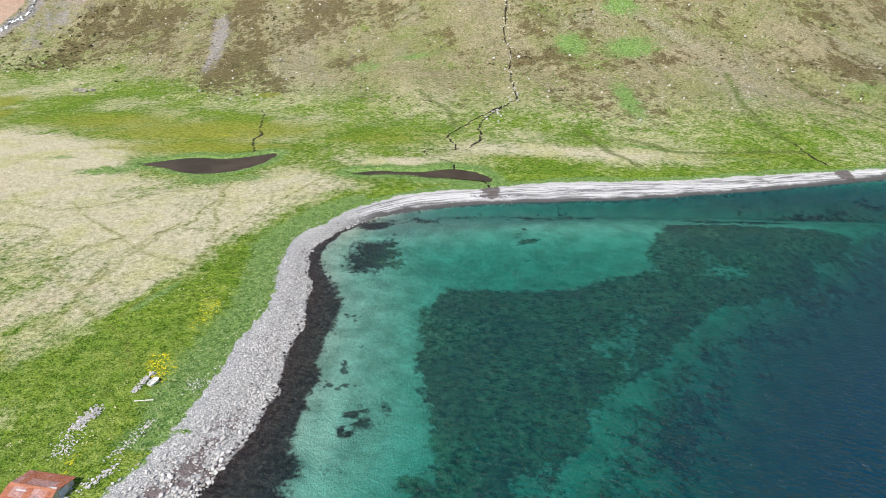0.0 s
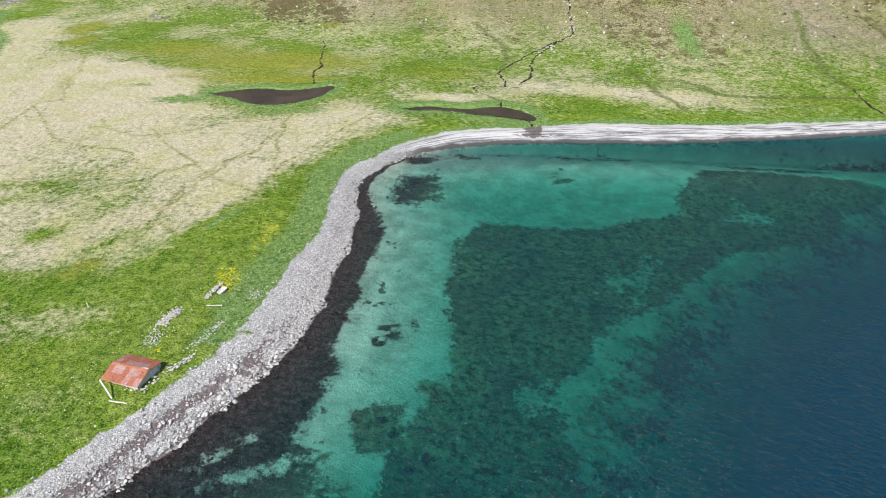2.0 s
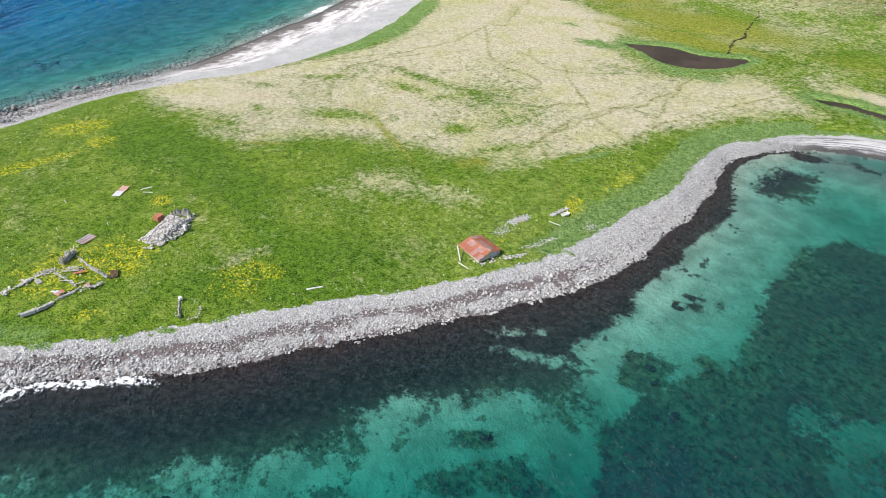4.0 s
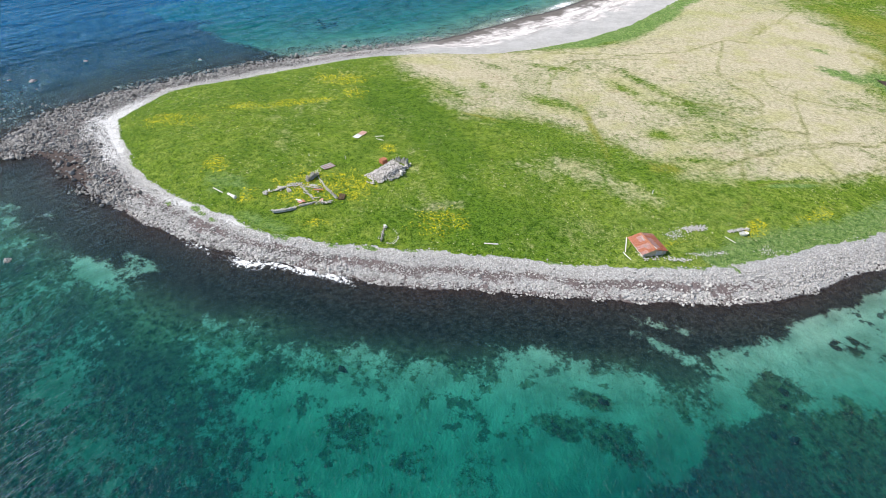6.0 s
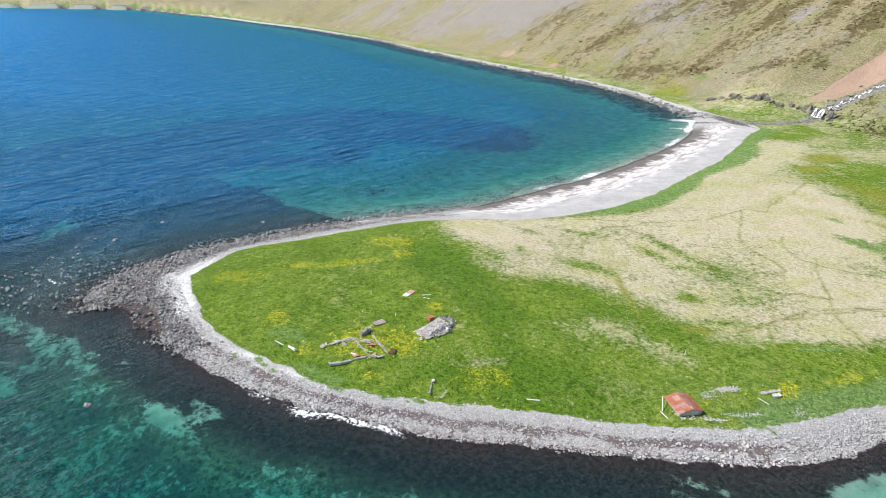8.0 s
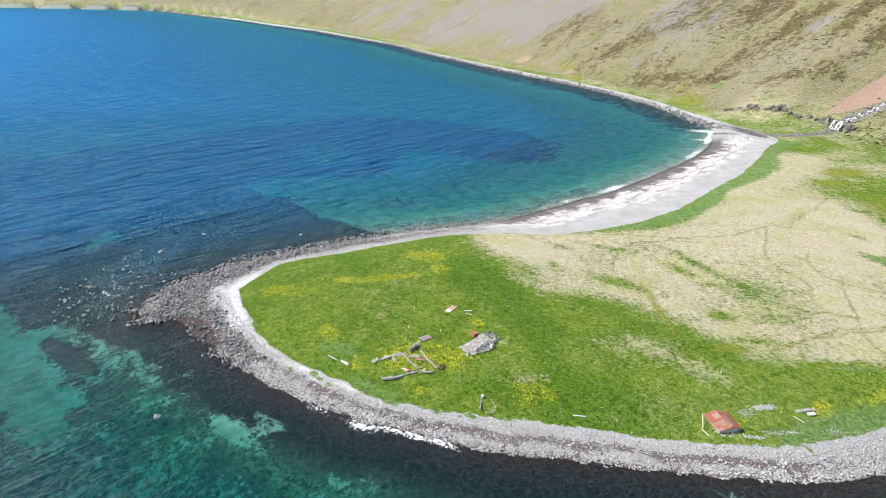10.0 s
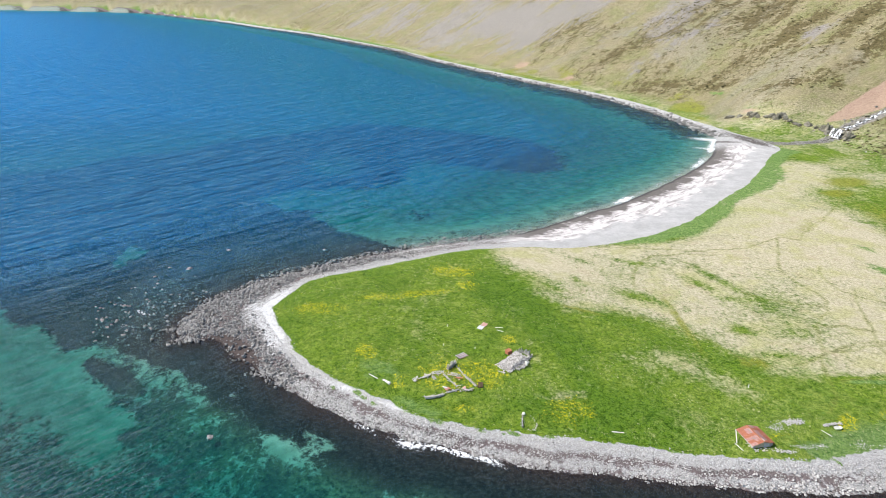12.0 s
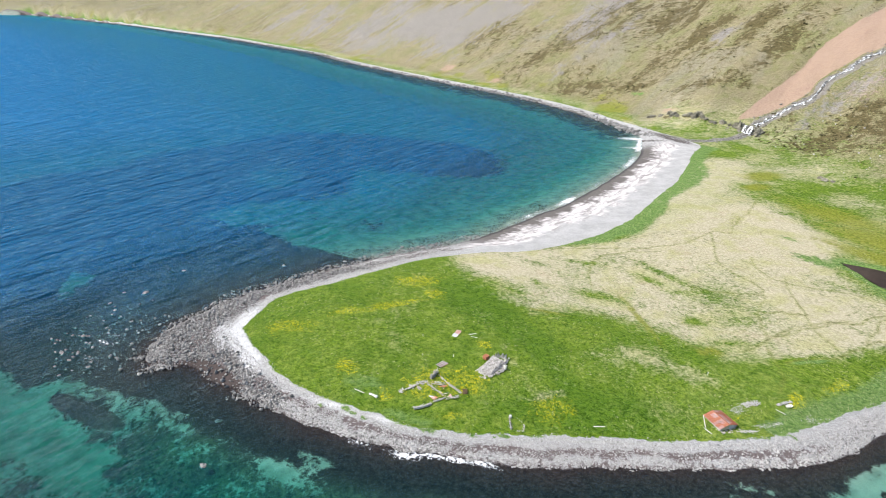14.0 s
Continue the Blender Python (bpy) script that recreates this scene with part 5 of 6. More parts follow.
def shed():
    x, y = -46.2, 52.6
    z = float(height(x, y)[0]) - 0.5
    ob = thing("shed", x, y, z, -10.4, "small stone shed with a rusty corrugated iron roof", "shed")
    half_l, half_w, eave, ridge = 2.95, 2.6, 1.05, 1.7
    for i, (w, d, px_, py_) in enumerate(((5.9, .55, 0, -half_w + .45), (5.9, .55, 0, half_w - .45))):
        part("wall", block(w, d, eave - 0.03, px_, py_, 0, 3, 0.05, i, 0), concrete, ob)
    for i, sx in enumerate((-1, 1)):
        bm = bmesh.new()
        prof = [(-half_w + .75, 0), (half_w - .75, 0), (half_w - .75, eave - .05), (0, ridge - .22), (-half_w + .75, eave - .05)]
        vs = [[bm.verts.new((sx * (half_l - .02 - t), a, b)) for a, b in prof] for t in (0, .45)]
        bm.faces.new(vs[0]), bm.faces.new(vs[1][::-1])
        for k in range(5):
            bm.faces.new((vs[0][k], vs[1][k], vs[1][(k + 1) % 5], vs[0][(k + 1) % 5]))
        bmesh.ops.recalc_face_normals(bm, faces=bm.faces)
        part("gable_wall", bm, lichen if sx > 0 else concrete, ob, "plastered gable wall stained yellow" if sx > 0 else "")
    door = part("door", block(0.07, 1.25, 1.2, half_l + .02, 0.85, 0.02, 0, 0, 0, .01), weathered, ob, "grey weathered board door")
    for k in range(5):
        part("board", block(0.03, 0.21, 1.16, half_l + .075, 0.36 + 0.245 * k, 0.03), weathered, door)
    ang = math.atan2(ridge - eave, half_w)
    run = half_w / math.cos(ang) + 0.12
    for side in (-1, 1):
        for i in range(7):
            for j in range(2):
                w = 0.92
                bm = corrugated(run / 2 + 0.12, w, 8, 0.018, 0.006, 0.01, i * 5 + j + side)
                m_ = Matrix.Translation((-half_l + 0.42 + i * 0.865 + (0.05 if j else 0), side * -0.02, ridge + 0.02 + (0.02 if j == 0 else 0) + 0.006 * (i % 2))) @ Matrix.Rotation(math.pi if side > 0 else 0, 4, "Z") @ Matrix.Rotation(ang, 4, "X") @ Matrix.Translation((0, -j * run / 2, 0))
                bm.transform(m_)
                part("roof_sheet", bm, rust_roof, ob)
    part("ridge_cap", block(6.0, 0.34, 0.05, 0.03, 0, ridge + 0.03, 0, 0, 0, .015), rust_box, ob)
    for i, (a, b, l) in enumerate(((-1.0, -0.45, 1.3), (2.4, 0.25, .9))):
        part("patch_sheet", block(l, .42, .03, a, b, ridge - 0.12 if i == 0 else ridge - 0.02, 0, 0, 0, .01), weathered, ob, "bare grey metal patch")
    sr_ = random.Random(8)
    for i in range(34):
        a = sr_.uniform(-3.1, 3.1)
        lay(ob, WALL_STONES, half_l + sr_.uniform(.1, 1.2) if i < 18 else a, sr_.uniform(-2.6, 2.0) if i < 18 else -half_w + sr_.uniform(-.3, .1), sr_.uniform(.1, .4), sr_.uniform(.25, .5), sr_)
    return ob


shed()


def plank(x0, y0, x1, y1, w, t, label, lift=0.04, name="plank", rise=0.0, material=None):
    l = math.hypot(x1 - x0, y1 - y0)
    z = float(height((x0 + x1) / 2, (y0 + y1) / 2)[0])
    bm = block(l, w, t, 0, 0, 0, 2, 0.012, int(abs(x0 * 7)), 0)
    ob = part(name, bm, material or driftwood, None)
    ob.matrix_basis = pose((x0 + x1) / 2, (y0 + y1) / 2, z + lift, 0, -math.degrees(math.atan2(rise, l)), math.degrees(math.atan2(y1 - y0, x1 - x0)))
    return tagged(ob, label, name)


plank(-49.0, 49.6, -46.2, 47.4, .18, .08, "pale plank leaning against the shed roof", 0.75, rise=-1.3)
plank(-46.6, 47.2, -43.9, 47.0, .16, .06, "bleached plank lying in the grass by the shed")
plank(-42.3, 69.0, -39.8, 69.3, .14, .08, "thin bleached plank lying in the grass")
plank(-60.2, 23.8, -58.8, 26.2, .25, .12, "bleached driftwood plank above the beach")
plank(-111.5, 19.0, -110.8, 21.2, .3, .06, "grey plank lying in the home field")
plank(-110.2, 18.8, -108.6, 20.2, .18, .06, "narrow grey plank lying in the home field")
plank(-103.5, -22.2, -100.5, -20.6, .14, .12, "thin driftwood pole in the grass", name="driftwood_pole")
for i, (x, y, h) in enumerate([(-61, 66, 1.0), (-103, 8.5, .8), (-117.5, 6, .9), (-108, 1, .7)]):
    z = float(height(x, y)[0])
    tagged(part("fence_post", block(.12, .12, h, x, y, z - .05, 1, .015, i), weathered, None), "short grey wooden post leaning in the grass", "post", "old fence posts")


def log():
    z = float(height(-98, -19)[0])
    bm = bmesh.new()
    bmesh.ops.create_cone(bm, cap_ends=True, segments=12, radius1=.34, radius2=.22, depth=2.6)
    bmesh.ops.subdivide_edges(bm, edges=[e for e in bm.edges if abs(e.verts[0].co.z - e.verts[1].co.z) > 1], cuts=5)
    for w in bm.verts:
        w.co += Vector((noise.noise(w.co * 1.5), noise.noise(w.co * 1.5 + Vector((9, 0, 0))), 0)) * .18
    bm.transform(pose(0, 0, .35, 90, 0, -62))
    ob = part("driftwood_log", bm, driftwood, None)
    ob.matrix_basis = pose(-98, -19, z)
    tagged(ob, "bleached white driftwood log in the grass", "log")


log()


def sheets(x, y, turn, n, wide, long, label, seed):
    z = float(height(x, y)[0])
    ob = thing("roofing_sheets", x, y, z + .16, turn, label, "sheet metal", "loose roofing sheets")
    for i in range(n):
        bm = corrugated(long, wide * 1.06, max(3, round(wide * 8)), .02, .006, .03, seed + i)
        bm.transform(Matrix.Translation(((i - (n - 1) / 2) * wide, long / 2 + .1 * (i % 2), .012 * (i % 2))))
        pink = i % 2 if n > 4 else i > 1
        part("sheet", bm, sheet_pink if pink else sheet_pale, ob, "faded pink metal sheet" if pink else "bare grey metal sheet")
    return ob


sheets(-113.4, 15.7, 125, 4, 1.05, 1.7, "grey and pink corrugated sheets lying in the grass", 3)
sheets(-101.2, 3.6, 15, 6, .36, 3.0, "striped rusty corrugated sheets lying in the grass", 20)


def rusty_box():
    z = float(height(-97.6, 16.2)[0])
    ob = thing("metal_tank", -97.6, 16.2, z - .03, 18, "square rusty iron tank standing in the grass", "tank")
    part("body", block(1.35, 1.5, 1.05, 0, 0, 0, 0, 0, 0, .05), rust_box, ob)
    part("lid", block(1.43, 1.58, .06, 0, 0, 1.05, 0, 0, 0, .02), rust_box, ob)
    bm = bmesh.new()
    bmesh.ops.create_cone(bm, cap_ends=False, segments=20, radius1=.62, radius2=.62, depth=.06)
    bmesh.ops.solidify(bm, geom=bm.faces[:], thickness=.05)
    bm.transform(Matrix.Translation((1.5, .3, .06)))
    hoop = part("iron_hoop", bm, weathered, None)
    hoop.matrix_basis = ob.matrix_basis
    tagged(hoop, "pale iron hoop lying beside the tank", "hoop")


rusty_box()


# ---- ruins ----
def wall_run(pts, width, tall, material, seed, parent, name="wall", label=""):
    """A broken wall along points, its top uneven; heights may fall along the way."""
    line = smooth(pts, 9)
    r = random.Random(seed)
    bm, rows = bmesh.new(), []
    for i, p in enumerate(line):
        q = line[min(i + 1, len(line) - 1)] - line[max(i - 1, 0)]
        nx, ny = -q[1] / np.hypot(*q), q[0] / np.hypot(*q)
        u = i / (len(line) - 1)
        h = (tall[0] + (tall[1] - tall[0]) * u) * r.uniform(.25, 1.25)
        w = width * r.uniform(.6, 1.2) / 2
        rows.append([bm.verts.new((p[0] + nx * s * w * k, p[1] + ny * s * w * k, z)) for s, k, z in ((-1, 1.1, -.4), (-1, .9, h * r.uniform(.9, 1)), (1, .9, h), (1, 1.1, -.4))])
    for a_, b_ in zip(rows[:-1], rows[1:]):
        for k in range(3):
            bm.faces.new((a_[k], b_[k], b_[k + 1], a_[k + 1]))
    bm.faces.new(rows[0]), bm.faces.new(rows[-1][::-1])
    bmesh.ops.recalc_face_normals(bm, faces=bm.faces)
    return part(name, bm, material, parent, label)


def stones_on(parent, pts, spread, n, size, tall, meshes, seed, slump=0.5):
    """Stones laid along a line and slumped beside it."""
    line, r = smooth(pts, 6), random.Random(seed)
    for _ in range(n):
        p = line[r.randrange(len(line))]
        g = r.gauss(0, spread)
        lay(parent, meshes, p[0] + g, p[1] + r.gauss(0, spread), max(.08, r.uniform(0, tall) * math.exp(-abs(g) * slump)), r.uniform(*size), r)


def ruin_house():
    x, y = -92.5, 16.2
    z = float(height(x, y)[0])
    ob = thing("ruined_house", x, y, z, 0, "collapsed stone house filled with grey rubble", "ruin")
    r = random.Random(14)
    # the heap: high at the far end, low at the near one
    bm = bmesh.new()
    n = 14
    grid = {}
    for i in range(n + 1):
        for j in range(n + 1):
            u, w = i / n, j / n
            gx_, gy_ = -1.2 + 4.6 * w - 3.6 * u, -4.8 + 8.2 * u + 1.6 * (w - .5)
            rim_ = min(u, 1 - u, w, 1 - w)
            h = (.35 + 1.0 * u) * min(1, rim_ * 5) + .25 * noise.noise(Vector((gx_ * .9, gy_ * .9, 3)))
            grid[i, j] = bm.verts.new((gx_, gy_, max(h, -.1) if rim_ > 0 else -.3))
    for i in range(n):
        for j in range(n):
            bm.faces.new((grid[i, j], grid[i + 1, j], grid[i + 1, j + 1], grid[i, j + 1]))
    bmesh.ops.recalc_face_normals(bm, faces=bm.faces)
    part("rubble_core", bm, mortar, ob)
    wall_run([(-4.9, 3.0), (-3.4, 4.2), (-1.8, 4.9)], .6, (1.6, 1.6), concrete, 3, ob, "gable_wall", "standing end wall with dark face")
    wall_run([(-4.9, 2.8), (-4.0, .8), (-2.4, -1.6), (-1.5, -3.8)], .5, (.9, .25), mortar, 4, ob)
    wall_run([(-1.6, 4.8), (.4, 2.7), (2.2, .9), (2.9, -1.6)], .5, (.7, .2), mortar, 5, ob)
    stones_on(ob, [(-1.6, 4.8), (.4, 2.7), (2.2, .9), (2.9, -1.6)], .3, 70, (.25, .55), .8, WALL_STONES, 41)
    part("slab", block(.9, .35, 1.0, 2.0, 1.8, .2, 1, .03, 4), driftwood, ob, "white upright slab")
    for i in range(520):
        u, w = r.uniform(0, 1), r.uniform(0, 1)
        sx_, sy_ = -1.2 + 4.6 * w - 3.6 * u, -4.8 + 8.2 * u + 1.6 * (w - .5)
        rim_ = min(u, 1 - u, w, 1 - w)
        lay(ob, WALL_STONES, sx_ * 1.08, sy_ * 1.05, max(.1, (.35 + 1.0 * u) * min(1, rim_ * 5) + .08 + .25 * noise.noise(Vector((sx_ * .9, sy_ * .9, 3)))), r.uniform(.16, .46), r)
    for i in range(16):
        lay(ob, WALL_STONES, r.uniform(-1, 3.2), r.uniform(-6.5, -3.2), .12, r.uniform(.3, .8), r)


ruin_house()


def ruin_farm():
    x, y = -92.0, -4.5
    z = float(height(x, y)[0])
    ob = thing("ruined_farmhouse", x, y, z, 0, "roofless farm ruin of low broken walls and rubble", "ruin")
    wall_run([(-4.5, 2.1), (-5.4, 3.6), (-6.4, 5.0)], .55, (1.5, 1.7), mortar, 23, ob, "gable_wall", "standing end wall of dark stones")
    wall_run([(-5.3, 4.8), (-2.6, 5.1), (0, 5.3)], .22, (.35, .25), concrete, 22, ob)
    wall_run([(0.1, 5.2), (2.6, 5.7), (4.9, 6.1)], .5, (.45, .55), concrete, 33, ob, label="thick pale concrete wall")
    wall_run([(4.4, 1.6), (4.6, 0), (4.4, -2.0)], .4, (.14, .1), concrete, 21, ob, label="low broken footing")
    wall_run([(4.9, -2.9), (4.9, -5.3), (4.4, -7.7)], .7, (.07, .12), concrete, 35, ob, label="broad flat footing sunk in the grass")
    wall_run([(-3.2, .2), (.4, .9), (3.4, 1.4)], .3, (.4, .25), mortar, 25, ob, "inner_wall")
    stones_on(ob, [(-4.4, 2.0), (-5.4, 3.6), (-6.5, 5.2)], .22, 110, (.16, .34), 1.9, WALL_STONES, 26, .9)
    stones_on(ob, [(-3.9, .5), (-4.3, -.6), (-4.5, -1.9)], .5, 80, (.16, .4), .5, WALL_STONES, 27)
    stones_on(ob, [(-2.7, 1.7), (-1.4, 3.3), (-.4, 3.4)], .6, 70, (.15, .38), .4, WALL_STONES, 29)
    stones_on(ob, [(-4.2, -4.8), (-4.0, -4.2), (-3.8, -3.6)], .3, 30, (.3, .6), .5, WALL_STONES, 30)
    stones_on(ob, [(-4.3, -2.6), (-4.1, -3.4), (-3.9, -5.6), (-3.8, -7.2), (-3.0, -7.8)], .3, 60, (.15, .45), .25, WALL_STONES, 36)
    stones_on(ob, [(5.9, 5.0), (5.7, 3.4), (5.3, 1.8)], .3, 60, (.14, .36), .3, WALL_STONES, 28)
    stones_on(ob, [(-5, 4.8), (0, 5.2), (4.6, 6.0)], .2, 40, (.15, .32), .6, WALL_STONES, 37)
    stones_on(ob, [(4.5, 1), (4.6, -1), (4.9, -5), (4.4, -7.7)], .3, 50, (.12, .3), .16, WALL_STONES, 38)
    stones_on(ob, [(-3, .2), (.4, .9), (3.6, 1.4)], .25, 40, (.14, .3), .4, WALL_STONES, 39)
    part("slab", block(1.5, .8, .14, -2.5, -2.6, .02, 1, .05, 4), concrete, ob, "pale flat slab lying in the grass")
    r = random.Random(31)
    for i, (a, b, t, red) in enumerate([(2.8, -1.0, 12, 1), (2.5, -1.5, 20, 0), (3.0, -1.9, 15, 1), (2.2, -2.1, 30, 0), (-.2, 2.4, 50, 1), (.2, 2.9, 80, 1), (4.3, 3.1, -20, 1), (4.7, 2.4, 20, 1)]):
        bm = corrugated(1.5, .5, 4, .02, .006, .05, i)
        bm.transform(pose(a, b, .22 + .03 * i, r.uniform(-8, 8), r.uniform(-8, 8), t + 90))
        part("fallen_sheet", bm, rust_sheet if red else sheet_pale, ob, "rusty sheet of the fallen roof" if red else "bare grey sheet of the fallen roof")
    for i, (a, b, t, l) in enumerate([(1.2, .7, 30, 2.8), (-1.8, 2.2, 60, 2.2), (3.6, 2.0, 70, 1.8)]):
        bm = block(l, .1, .09, 0, 0, 0, 1, .01, i)
        bm.transform(pose(a, b, .4, 0, -8, t))
        part("fallen_beam", bm, weathered, ob)
    bm = block(2.0, 1.2, .3, 0, 0, 0, 5, .09, 9)
    bm.transform(pose(4.9, 7.3, -.06, 0, 6, -30))
    part("turf_bank", bm, peat, ob, "brown eroded earth beside the wall")


ruin_farm()


def pen():
    x, y = -71.3, 8.3
    z = float(height(x, y)[0])
    ob = thing("stone_pen", x, y, z, 0, "small ruined pen of low tumbled stone walls", "pen")
    wall_run([(-2.3, -.6), (-.2, -1.8), (1.9, -2.9)], .28, (.32, .25), mortar, 60, ob)
    for i, (p, q, n, t) in enumerate([((-2.3, -.6), (1.9, -2.9), 34, .5), ((-2.4, -.3), (-1.9, 1.2), 20, .1), ((-1.9, 1.2), (2.6, .5), 22, .04), ((2.6, .4), (4.0, -1.2), 26, .06), ((4.0, -1.2), (3.6, -2.4), 12, .1)]):
        stones_on(ob, [p, ((p[0] + q[0]) / 2, (p[1] + q[1]) / 2), q], .24, n, (.1, .26), t, WALL_STONES, 70 + i)
    part("slab", block(.6, .45, .5, -1.6, -.7, .3, 1, .06, 2), driftwood, ob, "white boulder set on the wall")


pen()


def pile(name, pts, spread, n, size, tall, label, seed):
    c = np.mean(pts, 0)
    z = float(height(*c)[0])
    ob = thing(name, c[0], c[1], z, 0, label, "stones")
    stones_on(ob, [(p[0] - c[0], p[1] - c[1]) for p in pts], spread, n, size, tall, PILE_STONES, seed)
    return ob


pile("stone_pile", [(-47.4, 63.2), (-46.8, 65.2), (-46.2, 67)], .55, 260, (.14, .3), .3, "heap of grey stones in the grass", 80)
pile("stone_heap", [(-46.6, 59.0), (-47, 60.5), (-47, 62)], .8, 130, (.1, .24), .1, "scattered grey stones sunk in the grass", 81)
pile("rubble_line", [(-40.6, 58.6), (-39.8, 60.4), (-39.2, 63), (-38.4, 65)], .5, 130, (.1, .24), .1, "line of rubble above the beach", 82)
pile("rubble_bank", [(-41.6, 53.8), (-40.6, 55.4), (-39.6, 57)], .4, 100, (.12, .3), .2, "tumbled stones beside the shed", 83)
pile("stone_wall", [(-43.2, 71.0), (-42.8, 73.0), (-42.2, 75.2)], .2, 150, (.15, .3), .5, "short dry stone wall behind the tub", 84)
pile("gravel_scar", [(-36.2, 72.0), (-35.4, 74.4)], .8, 90, (.1, .22), .06, "bare stony scar at the turf edge", 85)


def tub():
    z = float(height(-41.4, 72.8)[0])
    ob = thing("bathtub", -41.3, 73.0, z + .02, 74, "old white bathtub standing in the grass", "tub")
    bm = bmesh.new()
    rings = []
    for sx_, sy_, h in ((.78, .30, 0), (.92, .40, .30), (1.0, .46, .56), (.93, .39, .56), (.84, .33, .30), (.66, .22, .12)):
        rings.append([bm.verts.new((sx_ * math.copysign(abs(math.cos(a)) ** .55, math.cos(a)), sy_ * math.copysign(abs(math.sin(a)) ** .55, math.sin(a)), h)) for a in np.arange(20) * 6.28319 / 20])
    for a_, b_ in zip(rings[:-1], rings[1:]):
        for i in range(20):
            bm.faces.new((a_[i], a_[(i + 1) % 20], b_[(i + 1) % 20], b_[i]))
    bm.faces.new(rings[0][::-1]), bm.faces.new(rings[-1])
    bmesh.ops.scale(bm, vec=(0.95, 1.1, 0.9), verts=bm.verts)
    part("basin", bm, enamel, ob)
    bm = block(.32, .3, .1, .35, -.1, .2, 1, .02, 1)
    part("stopper_stone", bm, stone_wall, ob, "stone lying in the tub")


tub()


# ---- plants ----
def tufts(name, x, y, z, tall, wide, material, label, category, seed, blades=4):
    """Small upright clumps: each a few leaning blades."""
    r = np.random.default_rng(seed)
    n = len(x)
    a = r.uniform(0, 6.283, (n, blades))
    lean = r.uniform(1.0, 2.2, (n, blades)) * tall[:, None]
    bx, by = x[:, None] + r.normal(0, .3, (n, blades)) * wide[:, None], y[:, None] + r.normal(0, .3, (n, blades)) * wide[:, None]
    hw = wide[:, None] * r.uniform(.12, .3, (n, blades))
    tx, ty = bx + np.cos(a) * lean, by + np.sin(a) * lean
    base = np.repeat(z[:, None] - .03, blades, 1)
    top = base + tall[:, None] * r.uniform(.6, 1.1, (n, blades))
    co = np.stack([np.stack([bx - np.sin(a) * hw, by + np.cos(a) * hw, base], -1), np.stack([bx + np.sin(a) * hw, by - np.cos(a) * hw, base], -1), np.stack([tx, ty, top], -1)], 2).reshape(-1, 3)
    mesh = bpy.data.meshes.new(name)
    mesh.vertices.add(len(co))
    mesh.vertices.foreach_set("co", co.astype(np.float32).ravel())
    mesh.loops.add(len(co))
    mesh.loops.foreach_set("vertex_index", np.arange(len(co), dtype=np.int32))
    mesh.polygons.add(len(co) // 3)
    mesh.polygons.foreach_set("loop_start", np.arange(0, len(co), 3, dtype=np.int32))
    mesh.update(calc_edges=True)
    mesh.materials.append(material)
    return tagged(new(name, mesh), label, category, kind="stuff")


def leaf(name, dark, light):
    m = Nodes(name)
    t = m.node("NewGeometry").outputs["Random Per Island"]
    return m.surface(m.mix(t, dark, light), 0.7, None, 0, 0.2)


green_blade = leaf("green_blades", (0.04, 0.11, 0.01), (0.17, 0.28, 0.05))
pale_blade = leaf("pale_blades", (0.30, 0.30, 0.12), (0.60, 0.57, 0.34))
lyme_blade = leaf("lyme_blades", (0.06, 0.15, 0.03), (0.29, 0.37, 0.15))
petal = leaf("yellow_petals", (0.62, 0.50, 0.01), (0.85, 0.74, 0.04))


def scatter(n, x0, x1, y0, y1, chance, seed):
    r = np.random.default_rng(seed)
    x, y = r.uniform(x0, x1, n), r.uniform(y0, y1, n)
    i, j = np.clip(np.searchsorted(xs, x), 0, len(xs) - 1), np.clip(np.searchsorted(ys, y), 0, len(ys) - 1)
    at = {key: val[j, i] for key, val in v.items()}
    keep = (at["turf"] > 0.3) & (ground["pond"][j, i] > .5) & (r.uniform(0, 1, n) < chance(at, x, y))
    return x[keep], y[keep], height(x[keep], y[keep]), r.uniform(.5, 1, keep.sum())


x, y, z, s = scatter(60000, -175, -30, -45, 90, lambda a, x, y: .75 * (1 - a["dry"]), 101)
tufts("green_grass", x, y, z, .20 * s, .6 * s, green_blade, "tufts of fresh green grass in the home field", "grass", 102, 3)
x, y, z, s = scatter(60000, -175, -20, -45, 200, lambda a, x, y: .5 * step(.05, .35, fbm(x, y, 9, 3, 55) + a["dry"] * .5), 103)
tufts("dry_grass", x, y, z, .16 * s, .6 * s, pale_blade, "pale dry grass tufts scattered over the meadow", "grass", 104, 3)
x, y, z, s = scatter(50000, -60, 140, 55, 190, lambda a, x, y: .9 * step(.4, .8, a["lush"]) * (a["turf"] < 16), 105)
tufts("lyme_grass", x, y, z, .30 * s, .7 * s, lyme_blade, "blue-green lyme grass along the beach edge", "grass", 106, 3)
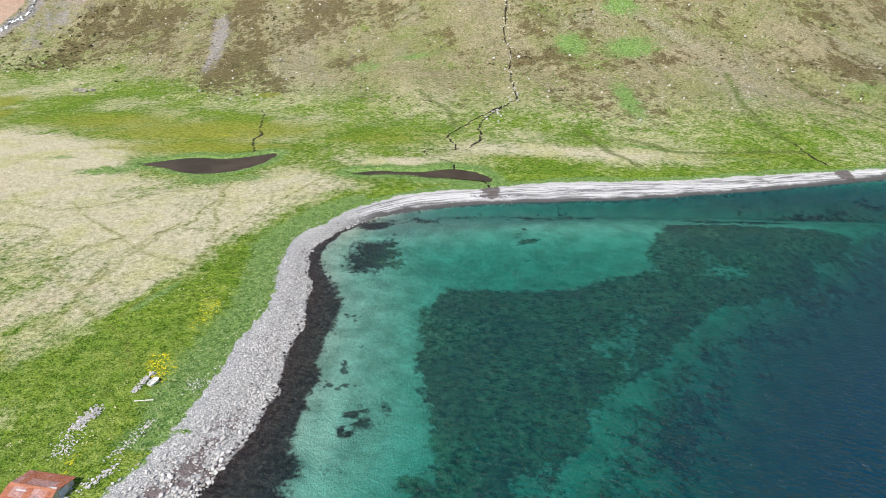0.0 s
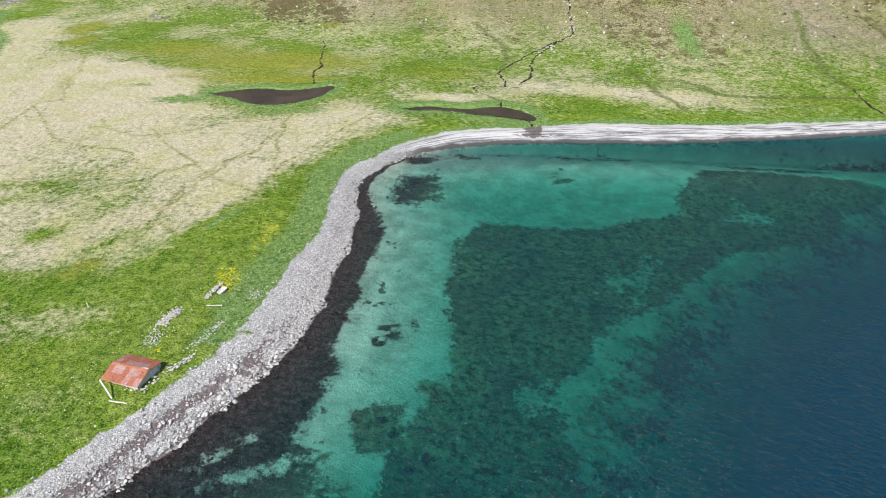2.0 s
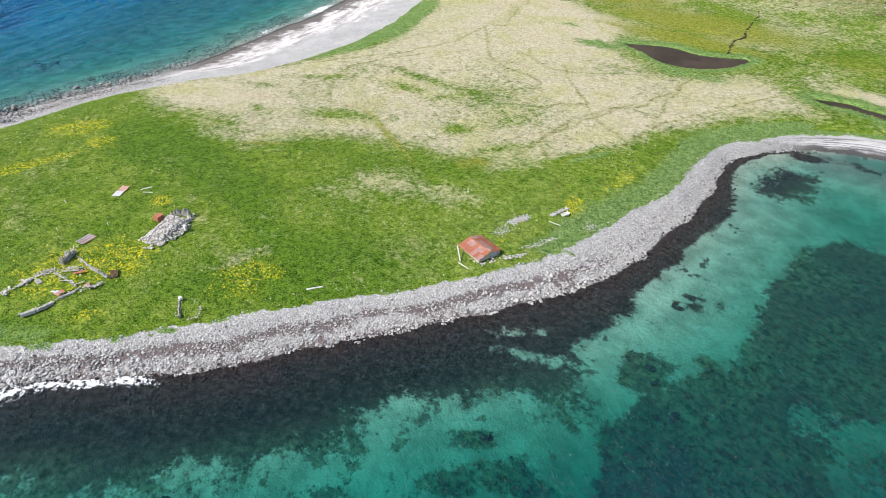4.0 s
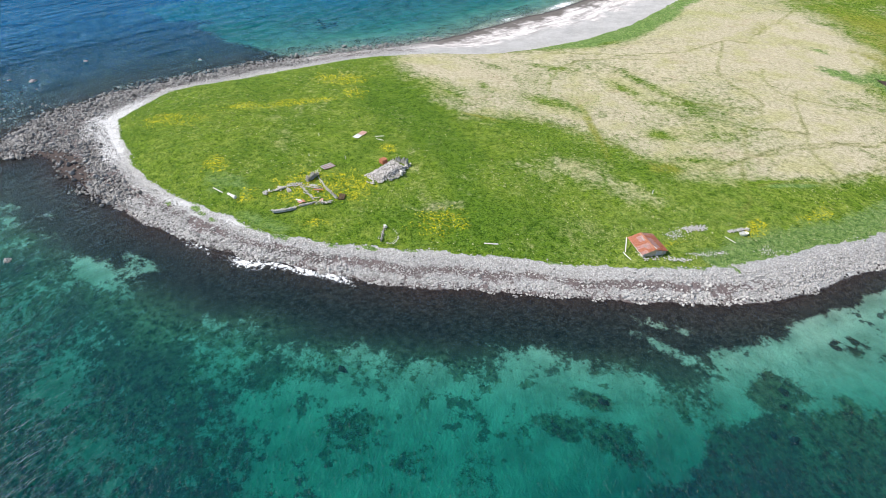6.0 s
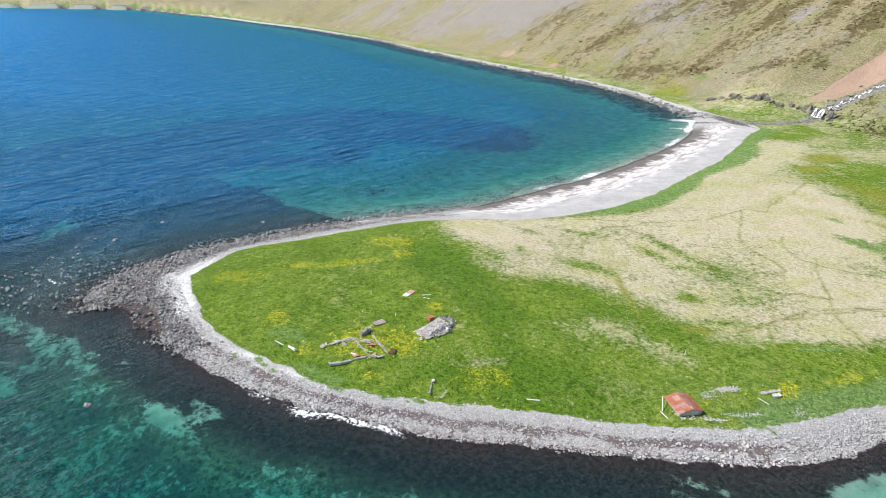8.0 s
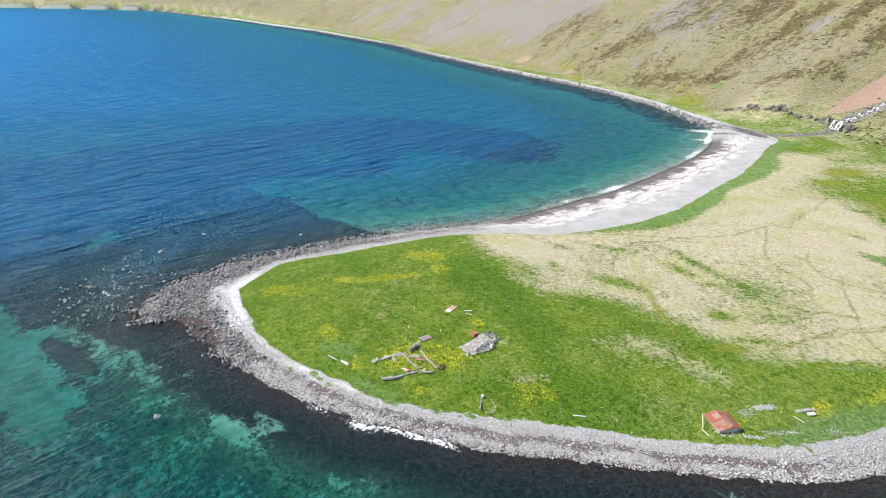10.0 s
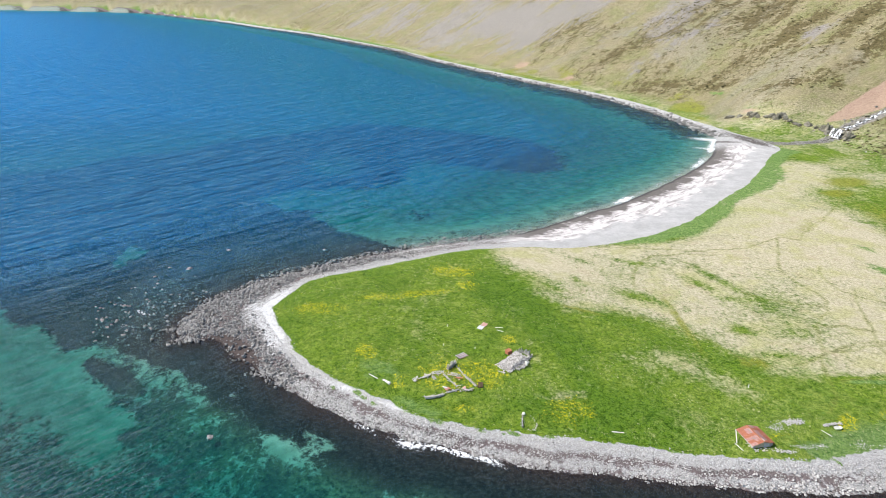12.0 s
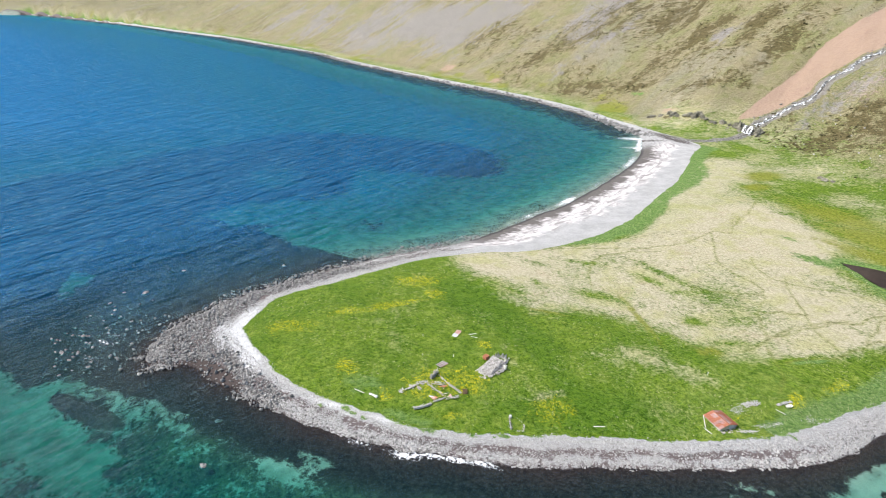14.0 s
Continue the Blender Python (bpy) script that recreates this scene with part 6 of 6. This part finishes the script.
x, y, z, s = scatter(60000, -175, -30, -45, 110, lambda a, x, y: step(.45, .75, a["flower"] + .7 * fbm(x, y, 3, 4, 57)), 107)
tufts("yellow_flowers", x, y, z + .15, .12 + 0 * s, .42 * s, petal, "yellow flowers blooming among the grass", "flowers", 108, 2)


# low heather on the hill
heather = plain("heather", (0.026, 0.028, 0.010), (0.120, 0.098, 0.040), 0.5, 0.95, depth=0.06, by_island=True)
hr = np.random.default_rng(141)
for name, x0, x1, y0, y1, n, top in (("heather_clumps", -620, -195, 335, 530, 26000, 2.0), ("heather_mounds", -230, 200, 235, 400, 16000, 1.3)):
    x, y = hr.uniform(x0, x1, n), hr.uniform(y0, y1, n)
    i, j = np.clip(np.searchsorted(xs, x), 0, len(xs) - 1), np.clip(np.searchsorted(ys, y), 0, len(ys) - 1)
    keep = (hr.uniform(0, 1, n) < 0.02 + 0.42 * step(.12, .6, v["heath"][j, i] + .45 * fbm(x, y, 18, 4, 142))) & (v["red"][j, i] < .3) & (rise_from[j, i] > 8)
    x, y = x[keep], y[keep]
    tagged(heap(name, np.column_stack([x, y, height(x, y)]), 0.5 + top * hr.uniform(0, 1, len(x)) ** 2, heather, 0.32, 0.06, 143), "low dark clumps of heather on the hillside", "heather", kind="stuff")


# ---- distance ----
# added upright band that stands in for the farthest sea
bm = bmesh.new()
crest = []
for i in range(61):
    a = radians(95 + 130 * i / 60)
    h = 56 + 14 * noise.noise(Vector((i * .17, 0, 0))) + 6 * noise.noise(Vector((i * .9, 4, 0)))
    crest.append([bm.verts.new((4880 * math.cos(a), 4880 * math.sin(a), -5)), bm.verts.new((4900 * math.cos(a), 4900 * math.sin(a), h * .6)), bm.verts.new((4920 * math.cos(a), 4920 * math.sin(a), h))])
for a_, b_ in zip(crest[:-1], crest[1:]):
    for k in (0, 1):
        bm.faces.new((a_[k], b_[k], b_[k + 1], a_[k + 1]))
# hazy sea blue, lightened in the colour because the band's face lies in shade
far_sea_blue = plain("far_sea_band", (0.13, 0.45, 0.80), (0.15, 0.48, 0.84), 60, 1.0, depth=0.0)
tagged(part("backdrop", bm, far_sea_blue, None), "added blue band that continues the sea towards the horizon", "hills", kind="structure")
